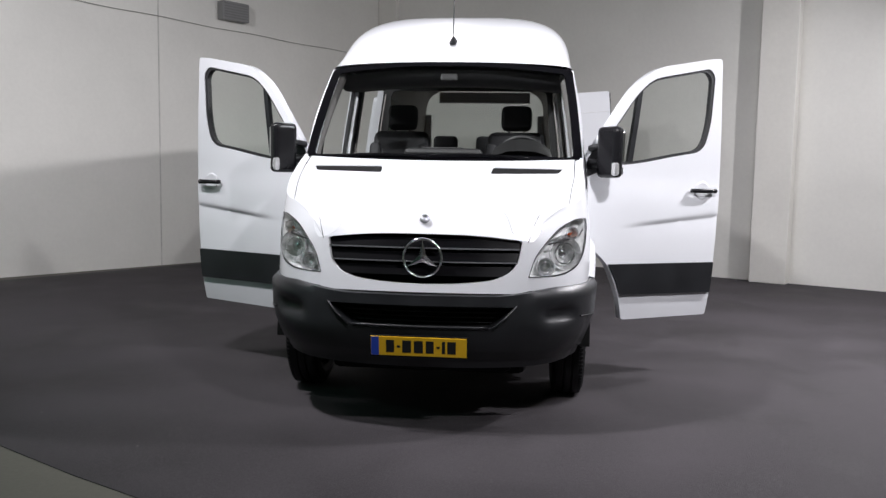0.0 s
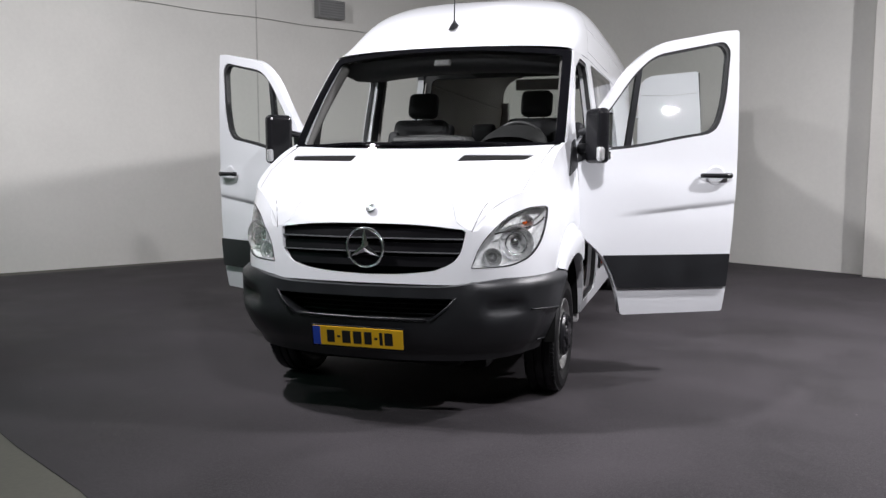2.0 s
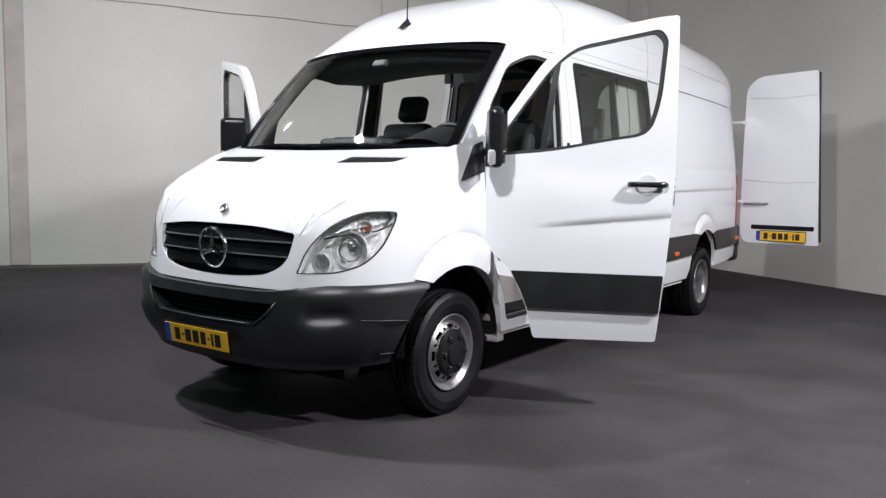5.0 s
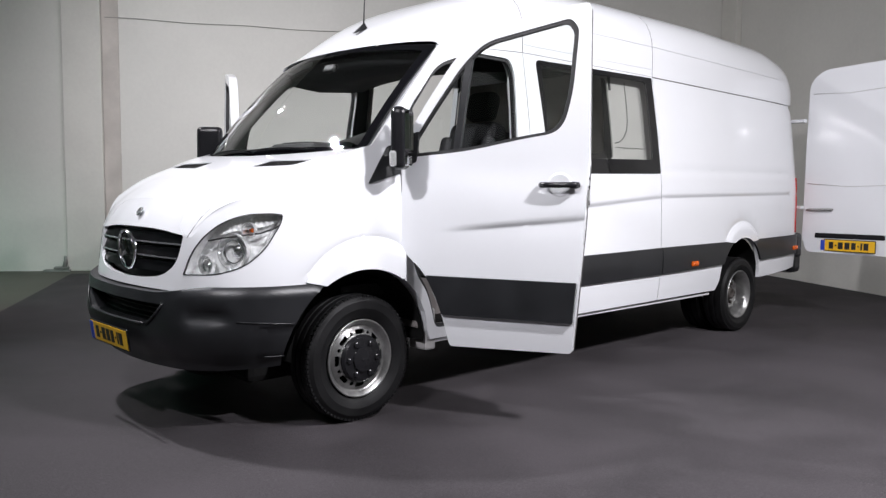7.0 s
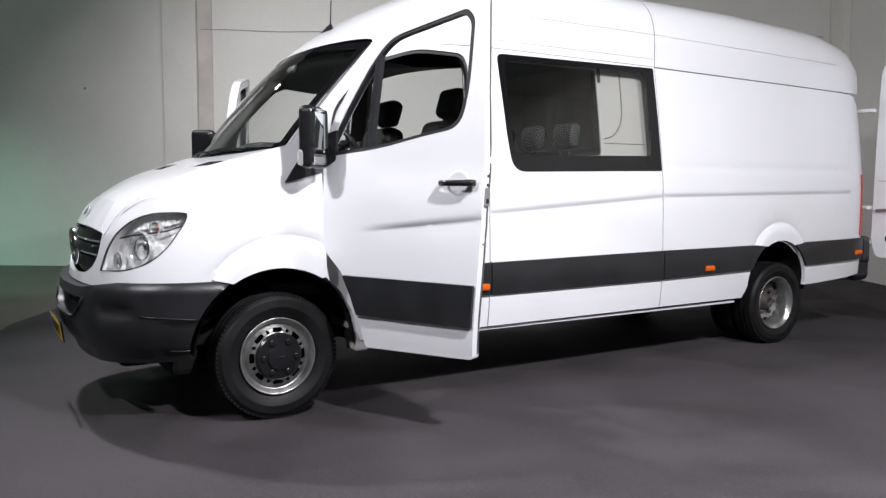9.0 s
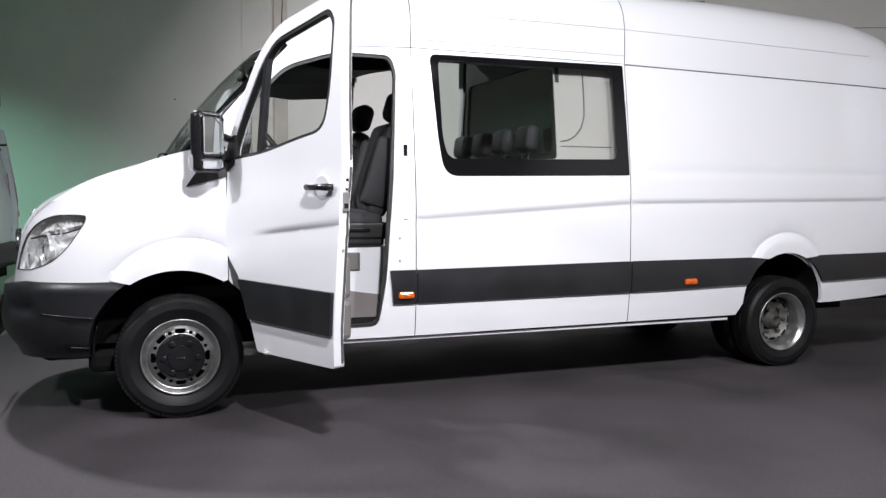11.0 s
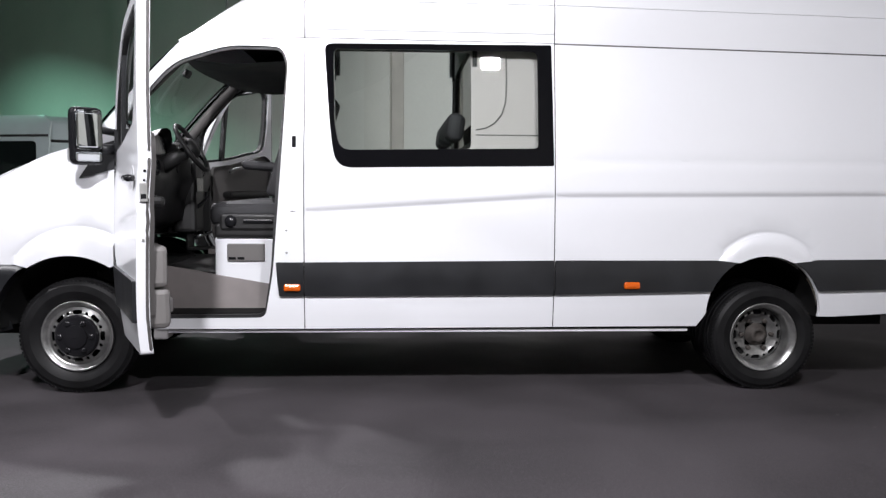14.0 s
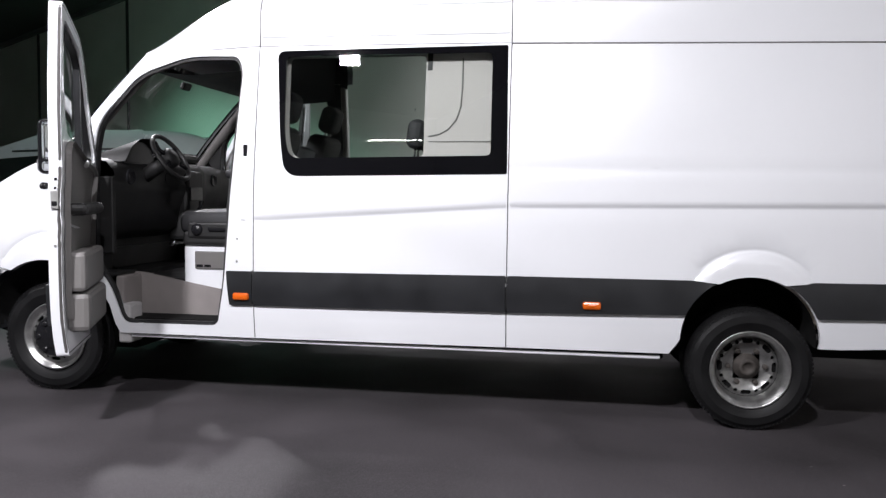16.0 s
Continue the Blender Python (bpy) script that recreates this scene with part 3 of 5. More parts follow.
for sx in (1, -1):
    S = SIDE(sx)
    B = lambda u, z, off=0.0, s=sx: BODY(s * u, z, off)
    # front wing: flank and shoulder in one skin
    us = [U_IN + (uy(1.268) - U_IN) * i / 40 for i in range(41)]
    tops = [(u, ztop(u)) for u in us]
    arch = [(uy(y), z) for y, z in arc(ARCH_F, RA, 0.80, 0.80)]
    bottom = [(U_IN, 0.78)] + [(u, 0.79) for u in (ux(0.75), ux(0.85))] + arch + [(uy(1.268), 0.80)]
    def WING(u, z, off=0.0, s=sx):
        q = BODY(s * u, z)
        return BODY(s * u, z, off - 0.008 * math.exp(-((math.hypot(q.y - FLARE_F[0][0], z - FLARE_F[0][1]) - FLARE_F[1] - 0.014) / 0.014) ** 2))
    rings = [[(uy(y), z) for y, z in arc(FLARE_F[0], FLARE_F[1] + r, 0.86, 0.86, 30) if 0.52 < y < 1.26] for r in (-0.004, 0.005, 0.014, 0.023, 0.036)]
    bm = skin(bmesh.new(), bottom + tops[::-1], [lamp_line], WING, step=0.045, creases=rings, rim=0.02)
    outer = [B(u, z) for u, z in tops]
    shut = [(0.612, outer[0].y + 0.0), (0.80, 0.37), (0.842, 0.66), (0.865, 0.97)]
    shut[0] = (abs(outer[0].x), outer[0].y)
    fan = [(abs(p.x), p.y) for p in outer] + [(0.90, 1.268), (0.895, 1.02)] + shut[:0:-1]
    H = lambda x, y, off=0.0, s=sx: HOOD(s * x, y, off)
    skin(bm, fan, (), H, step=0.045)
    bmesh.ops.remove_doubles(bm, verts=bm.verts, dist=0.0015)
    part("front_wing", bm, WHITE, van)
    # arch flare
    fl = [(min(y, 1.268), z) for y, z in arc(FLARE_F[0], FLARE_F[1], 0.81, 0.80, 40)]
    fl = [p for k, p in enumerate(fl) if k == 0 or math.dist(p, fl[k - 1]) > 1e-4]
    ring = fl + arc(ARCH_F, RA - 0.01, 0.785, 0.79, 30)[::-1]
    F = lambda y, z, off=0.0, s=sx: BODY(s * uy(y), z, off + flare_rise(y, z, *FLARE_F, 0.028))
    panel("wheel_arch_flare", ring, (), F, WHITE, van, step=0.03, rim=0.05, creases=[[q for q in arc(FLARE_F[0], FLARE_F[1] - k, 0.86, 0.86, 30) if q[1] > 0.90 and q[0] < 1.25] for k in (0.012, 0.03)])
    # door frame with pillars and step sill
    frame_line = [(1.50, 0.405), (1.47, 0.46), (1.44, 0.58), (1.37, 0.70), (1.276, 0.79), (1.276, 1.42), (1.06, 1.50), (1.35, 1.84), (1.60, 2.118), (1.643, 2.162), (1.75, 2.171), (2.403, gut(2.4) - 0.004), (2.403, 0.405)]
    hole = rpoly(DOOR_HOLE, 0.05, 5)
    panel("door_frame", frame_line, [hole], S, WHITE, van, step=0.05, rim=0.07)
    # rubber seal round the opening
    bm = bmesh.new()
    ctr = Vector((1.85, 1.3))
    sealin = [tuple(Vector(p) + (ctr - Vector(p)).normalized() * 0.022) for p in hole]
    skin(bm, hole, [sealin], lambda y, z, off=0.0, s=sx: BODY(s * uy(y), z, off - 0.012), step=0.04, rim=0.03, grid=False)
    part("door_seal", bm, SEAL, van)
    # side panels
    y0, y1 = 2.409, 3.957
    if sx > 0:
        crease = [[(y0 + 0.01, swage(y0) + d), (y1 - 0.01, swage(y1) + d)] for d in PRESS]
        panel("side_panel", [(y0, 0.405), (y1, 0.412), (y1, gut(3.9) - 0.004), (y0, gut(2.4) - 0.004)], [rpoly(WIN, 0.03, 6)], S, WHITE, van, step=0.07, creases=crease, rim=0.03)
        F = lambda y, z, off=0.0: BODY(uy(y), z, off + 0.004)
        panel("window_border", rpoly([(y + 0.001 * (1 if y < 3 else -1), z, r) for y, z, r in WIN], 0.03, 6), [rpoly(GLASSHOLE, 0.03, 6)], F, FRIT, van, step=0.06, rim=0.012)
        pane = panel("side_window", rpoly(GLASSHOLE, 0.03, 6), (), F, TINT, van, step=0.1, label="lightly tinted side window pane")
        pane.visible_shadow = False
    else:
        panel("side_panel", [(y0, 0.405), (y1, 0.412), (y1, gut(3.9) - 0.004), (3.435, gut(3.4) - 0.004), (3.435, 0.55), (2.455, 0.55), (2.455, gut(2.4) - 0.004), (y0, gut(2.4) - 0.004)], (), S, WHITE, van, step=0.07, rim=0.06)
    y0, y1 = 3.963, 6.625
    crease = [[(y0 + 0.01, swage(y0) + d), (6.3, swage(6.3) + d)] for d in PRESS] + [[(y0 + 0.01, 1.455 + d), (6.3, 1.455 + d)] for d in (0.02, 0.0, -0.02)]
    rl = [(y0, 0.412)] + rear_arch() + [(5.80, 0.475), (6.30, 0.50), (6.52, 0.52), (6.60, 0.86), (6.60, 1.80), (6.56, 2.06), (6.45, gut(6.4) - 0.01), (y0, gut(3.96) - 0.01)]
    REAR = lambda y, z, off=0.0, s=sx: BODY(s * uy(y), z, off - 0.008 * math.exp(-((math.hypot(y - FLARE_R[0][0], z - FLARE_R[0][1]) - FLARE_R[1] - 0.014) / 0.013) ** 2) * sm(0.80, 0.86, z))
    crease += [arc(FLARE_R[0], FLARE_R[1] + r, 0.90, 0.90, 26) for r in (-0.004, 0.005, 0.014, 0.023, 0.036)]
    panel("side_panel", rl, (), REAR, WHITE, van, step=0.08, creases=crease, rim=0.03)
    fl = arc(*FLARE_R, 0.838, 0.838, 30) + rear_arch(0.006, 0.82, 0.82)[::-1]
    F = lambda y, z, off=0.0, s=sx: BODY(s * uy(y), z, off + flare_rise(y, z, *FLARE_R, 0.023))
    panel("wheel_arch_flare", fl, (), F, WHITE, van, step=0.03, rim=0.05, creases=[arc(FLARE_R[0], FLARE_R[1] - k, 0.89, 0.89, 24) for k in (0.012, 0.03)])
    # black rubbing strips
    F = lambda y, z, off=0.0, s=sx: BODY(s * uy(y), z, off + 0.022 - 0.006 * sm(0.80, 0.825, z) - 0.006 * sm(0.635, 0.61, z))
    for st in ([(2.255, 0.612), (2.402, 0.612), (2.402, 0.822), (2.235, 0.822)], [(2.412, 0.612), (3.954, 0.622), (3.954, 0.836), (2.412, 0.822)],
               [(3.966, 0.622)] + [(y - 0.004, z) for y, z in rear_arch(0.0, 0.628, 9) if y < 5.16] + [(4.99, 0.838), (3.966, 0.836)],
               [(6.50, 0.66), (6.56, 0.85), (5.65, 0.842)] + [(y + 0.004, z) for y, z in rear_arch(0.0, 9, 0.63) if y > 5.49]):
        panel("rubbing_strip", rpoly(st, 0.008, 3), (), F, BLACK, van, step=0.06, rim=0.02, label="black plastic rubbing strip")
    for ym in (2.335, 4.45, 6.44):
        bm = bmesh.new()
        p = BODY(sx * uy(ym), 0.668 + 0.012 * (ym > 3) + 0.04 * (ym > 6), 0.026)
        box(bm, (-0.012, -0.052, -0.022), (0.014, 0.052, 0.022), 0.0125, m=Matrix.Translation(p))
        box(bm, (0.010 if sx > 0 else -0.017, -0.02, -0.006), (0.017 if sx > 0 else -0.010, 0.02, 0.006), 0.002, m=Matrix.Translation(p))
        part("side_marker", bm, ORANGE, van, "amber side marker lamp")
    # inner lining of the load bay and cab
    L = lambda y, z, off=0.0, s=sx: BODY(s * uy(y), z, off - 0.075, False)
    lh = [rpoly([(2.582, 2.136), (2.592, 1.66, 0.1), (2.625, 1.513, 0.17), (3.44, 1.53), (3.44, 2.138)], 0.03, 5)] if sx > 0 else []
    gap = [] if sx > 0 else [(3.435, 2.165), (3.435, 0.55), (2.455, 0.55), (2.455, 2.17)]
    panel("side_lining", [(2.42, 0.50), (4.80, 0.50), (4.80, 0.95), (5.85, 0.95), (5.85, 0.50), (6.5, 0.55), (6.5, 2.12)] + gap + [(2.42, 2.17)], lh, L, LINING, van, step=0.12, rim=0.012)
    # gutter, a dark channel beside the roof
    bm = bmesh.new()
    tube(bm, [BODY(sx * uy(y), gut(y) - 0.004, -0.010) for y in np.linspace(3.97, 6.35, 24)], 0.008, 6)
    part("gutter", bm, TRIM, van)
    # tail lamp
    F = lambda y, z, off=0.0, s=sx: BODY(s * uy(y), z, off + 0.008)
    panel("tail_lamp", rpoly([(6.50, 0.87), (6.615, 0.87), (6.61, 1.42), (6.53, 1.42)], 0.02, 4), (), F, RED, van, step=0.05, rim=0.04, label="red tail lamp")

# ---- van: roof ----
def cut_slide(bm):
    """Opens the roof's flank above the sliding door."""
    bad = []
    for f in bm.faces:
        c = f.calc_center_median()
        if c.x < 0 and 2.46 < c.y < 3.42 and c.z < 2.50:
            bad.append(f)
    bmesh.ops.delete(bm, geom=bad, context="FACES")


for ya, yb in ((1.5, 2.403), (2.409, 3.957), (3.963, 6.62)):
    bm = bmesh.new()
    n, k = 44, max(8, int((yb - ya) / 0.09))
    rows = [[bm.verts.new(ROOF(-1 + 2 * i / n, ya + (yb - ya) * j / k)) for i in range(n + 1)] for j in range(k + 1)]
    for p, q in zip(rows, rows[1:]):
        for i in range(n):
            bm.faces.new([p[i], p[i + 1], q[i + 1], q[i]]).smooth = True
    cut_slide(bm)
    part("roof_panel", bm, WHITE, van)
bm = bmesh.new()
n, k = 30, 40
rows = [[bm.verts.new(ROOF(-1 + 2 * i / n, 1.75 + 4.8 * j / k) + Vector((0, 0, -0.045))) for i in range(n + 1)] for j in range(k + 1)]
for r in rows:
    for v in r:
        v.co.x *= 0.94
for p, q in zip(rows, rows[1:]):
    for i in range(n):
        bm.faces.new([p[i], q[i], q[i + 1], p[i + 1]]).smooth = True
cut_slide(bm)
part("roof_lining", bm, LINER, van)

# ---- van: nose ----
us = [-U_IN + 2 * U_IN * i / 40 for i in range(41)]
tops = [(u, ztop(u)) for u in us]
grille_line = rpoly([(-0.555, 1.052, 0.02), (-0.3, 1.078, 0.2), (0, 1.082, 0.2), (0.3, 1.078, 0.2), (0.555, 1.052, 0.02), (0.52, 0.90, 0.08), (0.40, 0.835, 0.1), (0.2, 0.812, 0.1), (0, 0.808), (-0.2, 0.812, 0.1), (-0.40, 0.835, 0.1), (-0.52, 0.90, 0.08)], 0.03, 6)
panel("front_panel", [(U_IN, 0.765)] + tops[::-1] + [(-U_IN, 0.765)], [grille_line], BODY, WHITE, van, step=0.05, rim=0.025)
front = [BODY(u, z) for u, z in tops]
inner = [(0.80, 0.37), (0.842, 0.66), (0.865, 0.97)]
rear_line = [(x, 1.03 - 0.1 * (1 - (x / 0.915) ** 2) - 0.012) for x in np.linspace(0.86, -0.86, 21)]
hl = [(p.x, p.y + 0.002) for p in front] + [(x - 0.004, y) for x, y in inner[:2]] + rear_line + [(-x + 0.004, y) for x, y in inner[1::-1]]
vents = []
for s in (1, -1):
    v = [(0.335, 0.665), (0.35, 0.80), (0.785, 0.80), (0.745, 0.695)]
    vents.append(rpoly([(s * x, y) for x, y in v], 0.02, 3))
bonnet = panel("bonnet", hl, vents, HOOD, WHITE, van, step=0.035, rim=0.02)
for vv in vents:
    F = lambda x, y, off=0.0: HOOD(x, y, off - 0.006)
    vent = panel("bonnet_vent", vv, (), F, UNDER, van, step=0.08, rim=0.02, label="black slatted air vent")
    bm = bmesh.new()
    xs = [p[0] for p in vv]
    for i in range(16):
        x = min(xs) + 0.05 + (max(xs) - min(xs) - 0.11) * i / 15
        box(bm, (-0.004, -0.045, -0.004), (0.004, 0.045, 0.004), m=Matrix.Translation(HOOD(x, 0.747, -0.008)) @ pose(0, 0, 0, 18, 0, 0))
    part("slat", bm, UNDER, vent)
# bonnet emblem: plain disc
bm = bmesh.new()
lathe(bm, [(0.0, 0.003), (0.017, 0.003), (0.019, 0.007), (0.026, 0.007), (0.028, 0.0)], 20, Matrix.Translation(HOOD(0, 0.165, 0.004)) @ pose(0, 0, 0, 0, 0, 90) @ pose(0, 0, 0, 0, 215, 0))
part("emblem", bm, LOUVRE, van, "small round silver badge")

# grille
gb = lambda u, z, off=0.0: BODY(u, z, off - 0.05)
grille = panel("grille", grille_line, (), gb, SATINBLACK, van, step=0.08, label="black grille with three louvres")
for zc, hw, cr in ((1.028, 0.545, 0.008), (0.955, 0.53, 0.007), (0.882, 0.485, 0.0)):
    # broad slats that lean back at the top
    F = lambda u, z, off=0.0, c=zc: BODY(u, z, off - 0.016 - 0.35 * (z - c))
    panel("louvre", rpoly([(-hw + 0.015, zc - 0.026), (hw - 0.015, zc - 0.026), (hw + 0.008, zc + 0.026), (-hw - 0.008, zc + 0.026)], 0.008, 2), (), F, SATINBLACK, grille, step=0.05, rim=0.04)
    if cr:
        panel("louvre_edge", [(-hw, zc - 0.028), (hw, zc - 0.028), (hw, zc - 0.028 + cr), (-hw, zc - 0.028 + cr)], (), lambda u, z, off=0.0: BODY(u, z, off - 0.005), LOUVRE, grille, step=0.06, rim=0.006)
em = Matrix.Translation(BODY(0, 0.952, 0.012)) @ pose(0, 0, 0, 0, 0, -90) @ pose(0, 0, 0, 0, 5, 0)
bm = bmesh.new()
lathe(bm, [(0.098, -0.01), (0.098, 0.006), (0.104, 0.012), (0.111, 0.006), (0.111, -0.01)], 40, em)
for i in range(3):
    q = em @ pose(0, 0, 0, 120 * i, 0, 0)
    vs = [Vector((0.002, -0.023, 0)), Vector((0.002, 0.023, 0)), Vector((0.002, 0.0, 0.101)), Vector((0.014, 0, 0.004)), Vector((0.008, 0, 0.100))]
    vs = [bm.verts.new(q @ v) for v in vs]
    bm.faces.new([vs[0], vs[3], vs[4], vs[2]])
    bm.faces.new([vs[3], vs[1], vs[2], vs[4]])
part("emblem_ring", bm, CHROME, grille, "plain chrome ring with three bars")

# bumper
FOG_U = ux(0.745)


def BUMP(u, z, off=0.0):
    a = abs(u)
    tuck = 0.105 * sm(0.60, 0.30, z) * (1 - 0.3 * sm(0.9, 1.2, a))
    rise = 0.034 * sm(0.806, 0.765, z) - 0.010 * sm(0.603, 0.596, z) * sm(0.98, 1.04, a) - 0.012 * sm(0.435, 0.425, z)
    # soft dent where a fog lamp would sit
    dent = 0.045 * math.exp(-((a - FOG_U) / 0.10) ** 4 - ((z - 0.652 - 0.05 * (a - FOG_U)) / 0.032) ** 4)
    return BODY(u, z, off + 0.014 + rise - tuck - dent)


e = uy(0.82)
archb = [(uy(y), z) for y, z in arc(ARCH_F, RA + 0.005, 0.375, 0.80, 40) if y < 0.8 and z < 0.80]
up = [(u, float(np.interp(abs(u), (0, 0.45, 0.75, 1.2), (0.755, 0.758, 0.80, 0.80)))) for u in np.linspace(archb[-1][0], -archb[-1][0], 41)]
bl = archb + up + [(-u, z) for u, z in archb[::-1]] + [(u, 0.375 - 0.03 * math.cos(u * 1.3)) for u in np.linspace(-archb[0][0], archb[0][0], 21)][1:-1]
inlet = rpoly([(-0.52, 0.70, 0.02), (0.52, 0.70, 0.02), (0.38, 0.578, 0.05), (-0.38, 0.578, 0.05)], 0.03, 5)
lines = [[(k * uy(0.40), zz), (k * uy(0.56), zz)] for k in (1, -1) for zz in (0.604, 0.595, 0.436, 0.424)]
bumper = panel("front_bumper", bl, [inlet], BUMP, BLACK, van, step=0.03, rim=0.10, creases=lines, label="matt black plastic front bumper")
F = lambda u, z, off=0.0: BUMP(u, z, off - 0.10)
# seams across the bumper's ends
for s in (1, -1):
    for z0, z1, y0, y1 in ((0.630, 0.606, 0.30, 0.56), (0.434, 0.431, 0.43, 0.53)):
        bm = bmesh.new()
        tube(bm, [BUMP(s * uy(y0 + (y1 - y0) * k / 10), z0 + (z1 - z0) * k / 10, 0.001) for k in range(11)], 0.0045, 6)
        part("bumper_seam", bm, BLACK, bumper)
F = lambda u, z, off=0.0: BUMP(u, z, off - 0.10)
panel("inlet_mesh", inlet, (), F, UNDER, bumper, step=0.1)
# lower lip, slanted end ribs and mesh bars of the inlet
bm = bmesh.new()
tube(bm, [BUMP(u, 0.588 + 0.004 * abs(u), 0.004) for u in np.linspace(-0.37, 0.37, 17)], 0.008, 8)
part("inlet_lip", bm, BLACK, bumper)
for s in (1, -1):
    bm = bmesh.new()
    tube(bm, [BUMP(s * u, z, d) for u, z, d in ((0.515, 0.708, 0.004), (0.47, 0.65, 0.008), (0.395, 0.586, 0.006))], [0.005, 0.007, 0.006], 8)
    part("inlet_rib", bm, BLACK, bumper)
for k in range(4):
    zz = 0.605 + 0.026 * k
    w = 0.40 + 0.03 * k
    bm = bmesh.new()
    tube(bm, [BUMP(u, zz, -0.088) for u in np.linspace(-w, w, 13)], 0.004, 5)
    part("inlet_bar", bm, BLACK, bumper)


def plate(m, parent):
    """A yellow number plate with a blue end field; its characters are plain bars."""
    pl = part("number_plate", boxed((-0.26, -0.006, -0.055), (0.26, 0.0, 0.055), 0.004, m=m), YELLOW, parent, "yellow plate with plain dark bars")
    part("plate_holder", boxed((-0.266, -0.004, -0.062), (0.266, 0.006, 0.062), 0.003, m=m), GLOSSBLACK, pl)
    part("blue_field", boxed((-0.257, -0.0085, -0.052), (-0.215, -0.006, 0.052), m=m), BLUE, pl)
    x = -0.175
    for w, h in ((0.05, 0.034), (0.02, 0.006), (0.055, 0.034), (0.055, 0.034), (0.048, 0.034), (0.02, 0.006), (0.02, 0.034), (0.052, 0.034)):
        part("plate_bar", boxed((x, -0.008, -h), (x + w * 0.86, -0.006, h), m=m), INK, pl)
        x += w + 0.009
    return pl


plate(Matrix.Translation((0, -0.022, 0.484)) @ pose(0, 0, 0, 8, 0, 0), bumper)

# ---- van: windscreen ----
ws = lambda u, v, off=0.0: WS(u / 0.88, v / 0.92, off)
wo = rpoly([(-0.88, 0), (0.88, 0), (0.88, 0.92), (-0.88, 0.92)], 0.03, 5)
wi = rpoly([(-0.825, 0.045), (0.825, 0.045), (0.82, 0.86), (0.3, 0.875), (-0.3, 0.875), (-0.82, 0.86)], 0.04, 5)
panel("windscreen_border", wo, [wi], ws, FRIT, van, step=0.06, rim=0.01, grid=True)
pane = panel("windscreen", wi, (), ws, GLASS, van, step=0.08, label="clear windscreen")
pane.visible_shadow = False

# ---- van: head lamps ----
for sx in (1, -1):
    B = lambda u, z, off=0.0, s=sx: BODY(s * u, z, off)
    hd = panel("head_lamp", lamp_line, (), lambda u, z, off=0.0, s=sx: BODY(s * u, z, off - 0.075), LAMPBACK, van, step=0.05, label="clear head lamp with chrome reflectors")
    pane = panel("lens", lamp_line, (), B, CLEAR, hd, step=0.05)
    pane.visible_shadow = False
    bm = skin(bmesh.new(), lamp_line, [[tuple(Vector(p) + (Vector((0.88, 1.03)) - Vector(p)).normalized() * 0.006) for p in lamp_line]], lambda u, z, off=0.0, s=sx: BODY(s * u, z, off + 0.002), step=0.04, rim=0.012, grid=False)
    part("lamp_bezel", bm, BLACK, hd)
    sides = bmesh.new()
    ring = split_edges(lamp_line, 0.04)
    ra, rb = ([sides.verts.new(B(u, z, d)) for u, z in ring] for d in (-0.012, -0.075))
    for i in range(len(ring)):
        sides.faces.new([ra[i - 1], ra[i], rb[i], rb[i - 1]]).smooth = True
    part("lamp_bowl", sides, LAMPBACK, hd)
    # upper compartment with fine ribs
    up = rpoly([(ux(0.74), 1.055), (ux(0.80), 1.075), (uy(0.42), 1.10), (uy(0.52), 1.125), (uy(0.50), 1.15), (uy(0.36), 1.148), (ux(0.80), 1.105)], 0.015, 3)
    up = [(u, min(z, ztop(u) - 0.02)) for u, z in up]
    panel("upper_reflector", up, (), lambda u, z, off=0.0, s=sx: BODY(s * u, z, off - 0.05 + 0.006 * math.sin(u * 330)), LAMPBACK, hd, step=0.012, rim=0.02)
    bm = bmesh.new()
    tube(bm, [B(u, min(z, ztop(u) - 0.03), -0.022) for u, z in ((ux(0.70), 1.03), (ux(0.77), 1.045), (ux(0.83), 1.055), (uy(0.40), 1.07), (uy(0.48), 1.095), (uy(0.545), 1.125))], 0.005, 6)
    part("divider", bm, DARKTRIM, hd)
    for (xx, zz, rr, dep, amber) in ((0.812, 0.975, 0.088, 0.07, 0), (0.69, 0.905, 0.046, 0.045, 0), (0.862, 1.085, 0.034, 0.06, 1)):
        u = ux(xx)
        o, d = B(u, zz, -0.032), (B(u, zz, 0.1) - B(u, zz, 0)).normalized()
        d = (d * 0.8 + Vector((0, -1.0, 0))).normalized()
        q = d.to_track_quat("X", "Z").to_matrix().to_4x4()
        bm = bmesh.new()
        lathe(bm, [(0.004, -dep), (rr * 0.4, -dep * 0.95), (rr * 0.8, -dep * 0.5), (rr, 0.0), (rr + 0.006, 0.004), (rr + 0.007, -0.02)], 20, Matrix.Translation(o) @ q, smooth=False)
        part("reflector_bowl", bm, REFLECTOR, hd)
        bm = bmesh.new()
        lathe(bm, [(0.0, 0.015), (rr * 0.34, 0.01), (rr * 0.44, -0.01), (rr * 0.2, -dep * 0.5)], 14, Matrix.Translation(o - d * dep * 0.6) @ q)
        part("bulb", bm, ORANGE if amber else CHROME, hd, "amber indicator bulb" if amber else "")
        if amber:
            continue
        bm = bmesh.new()
        lathe(bm, [(rr * 0.62, -0.012), (rr * 0.62, -0.006), (rr * 0.70, -0.004), (rr * 0.72, -0.012)], 24, Matrix.Translation(o) @ q)
        part("trim_ring", bm, CHROME, hd)

# ---- van: front doors ----
def hinged(sx, hx, hy, degrees):
    return pose(sx * hx, hy, 0, 0, 0, -sx * degrees)


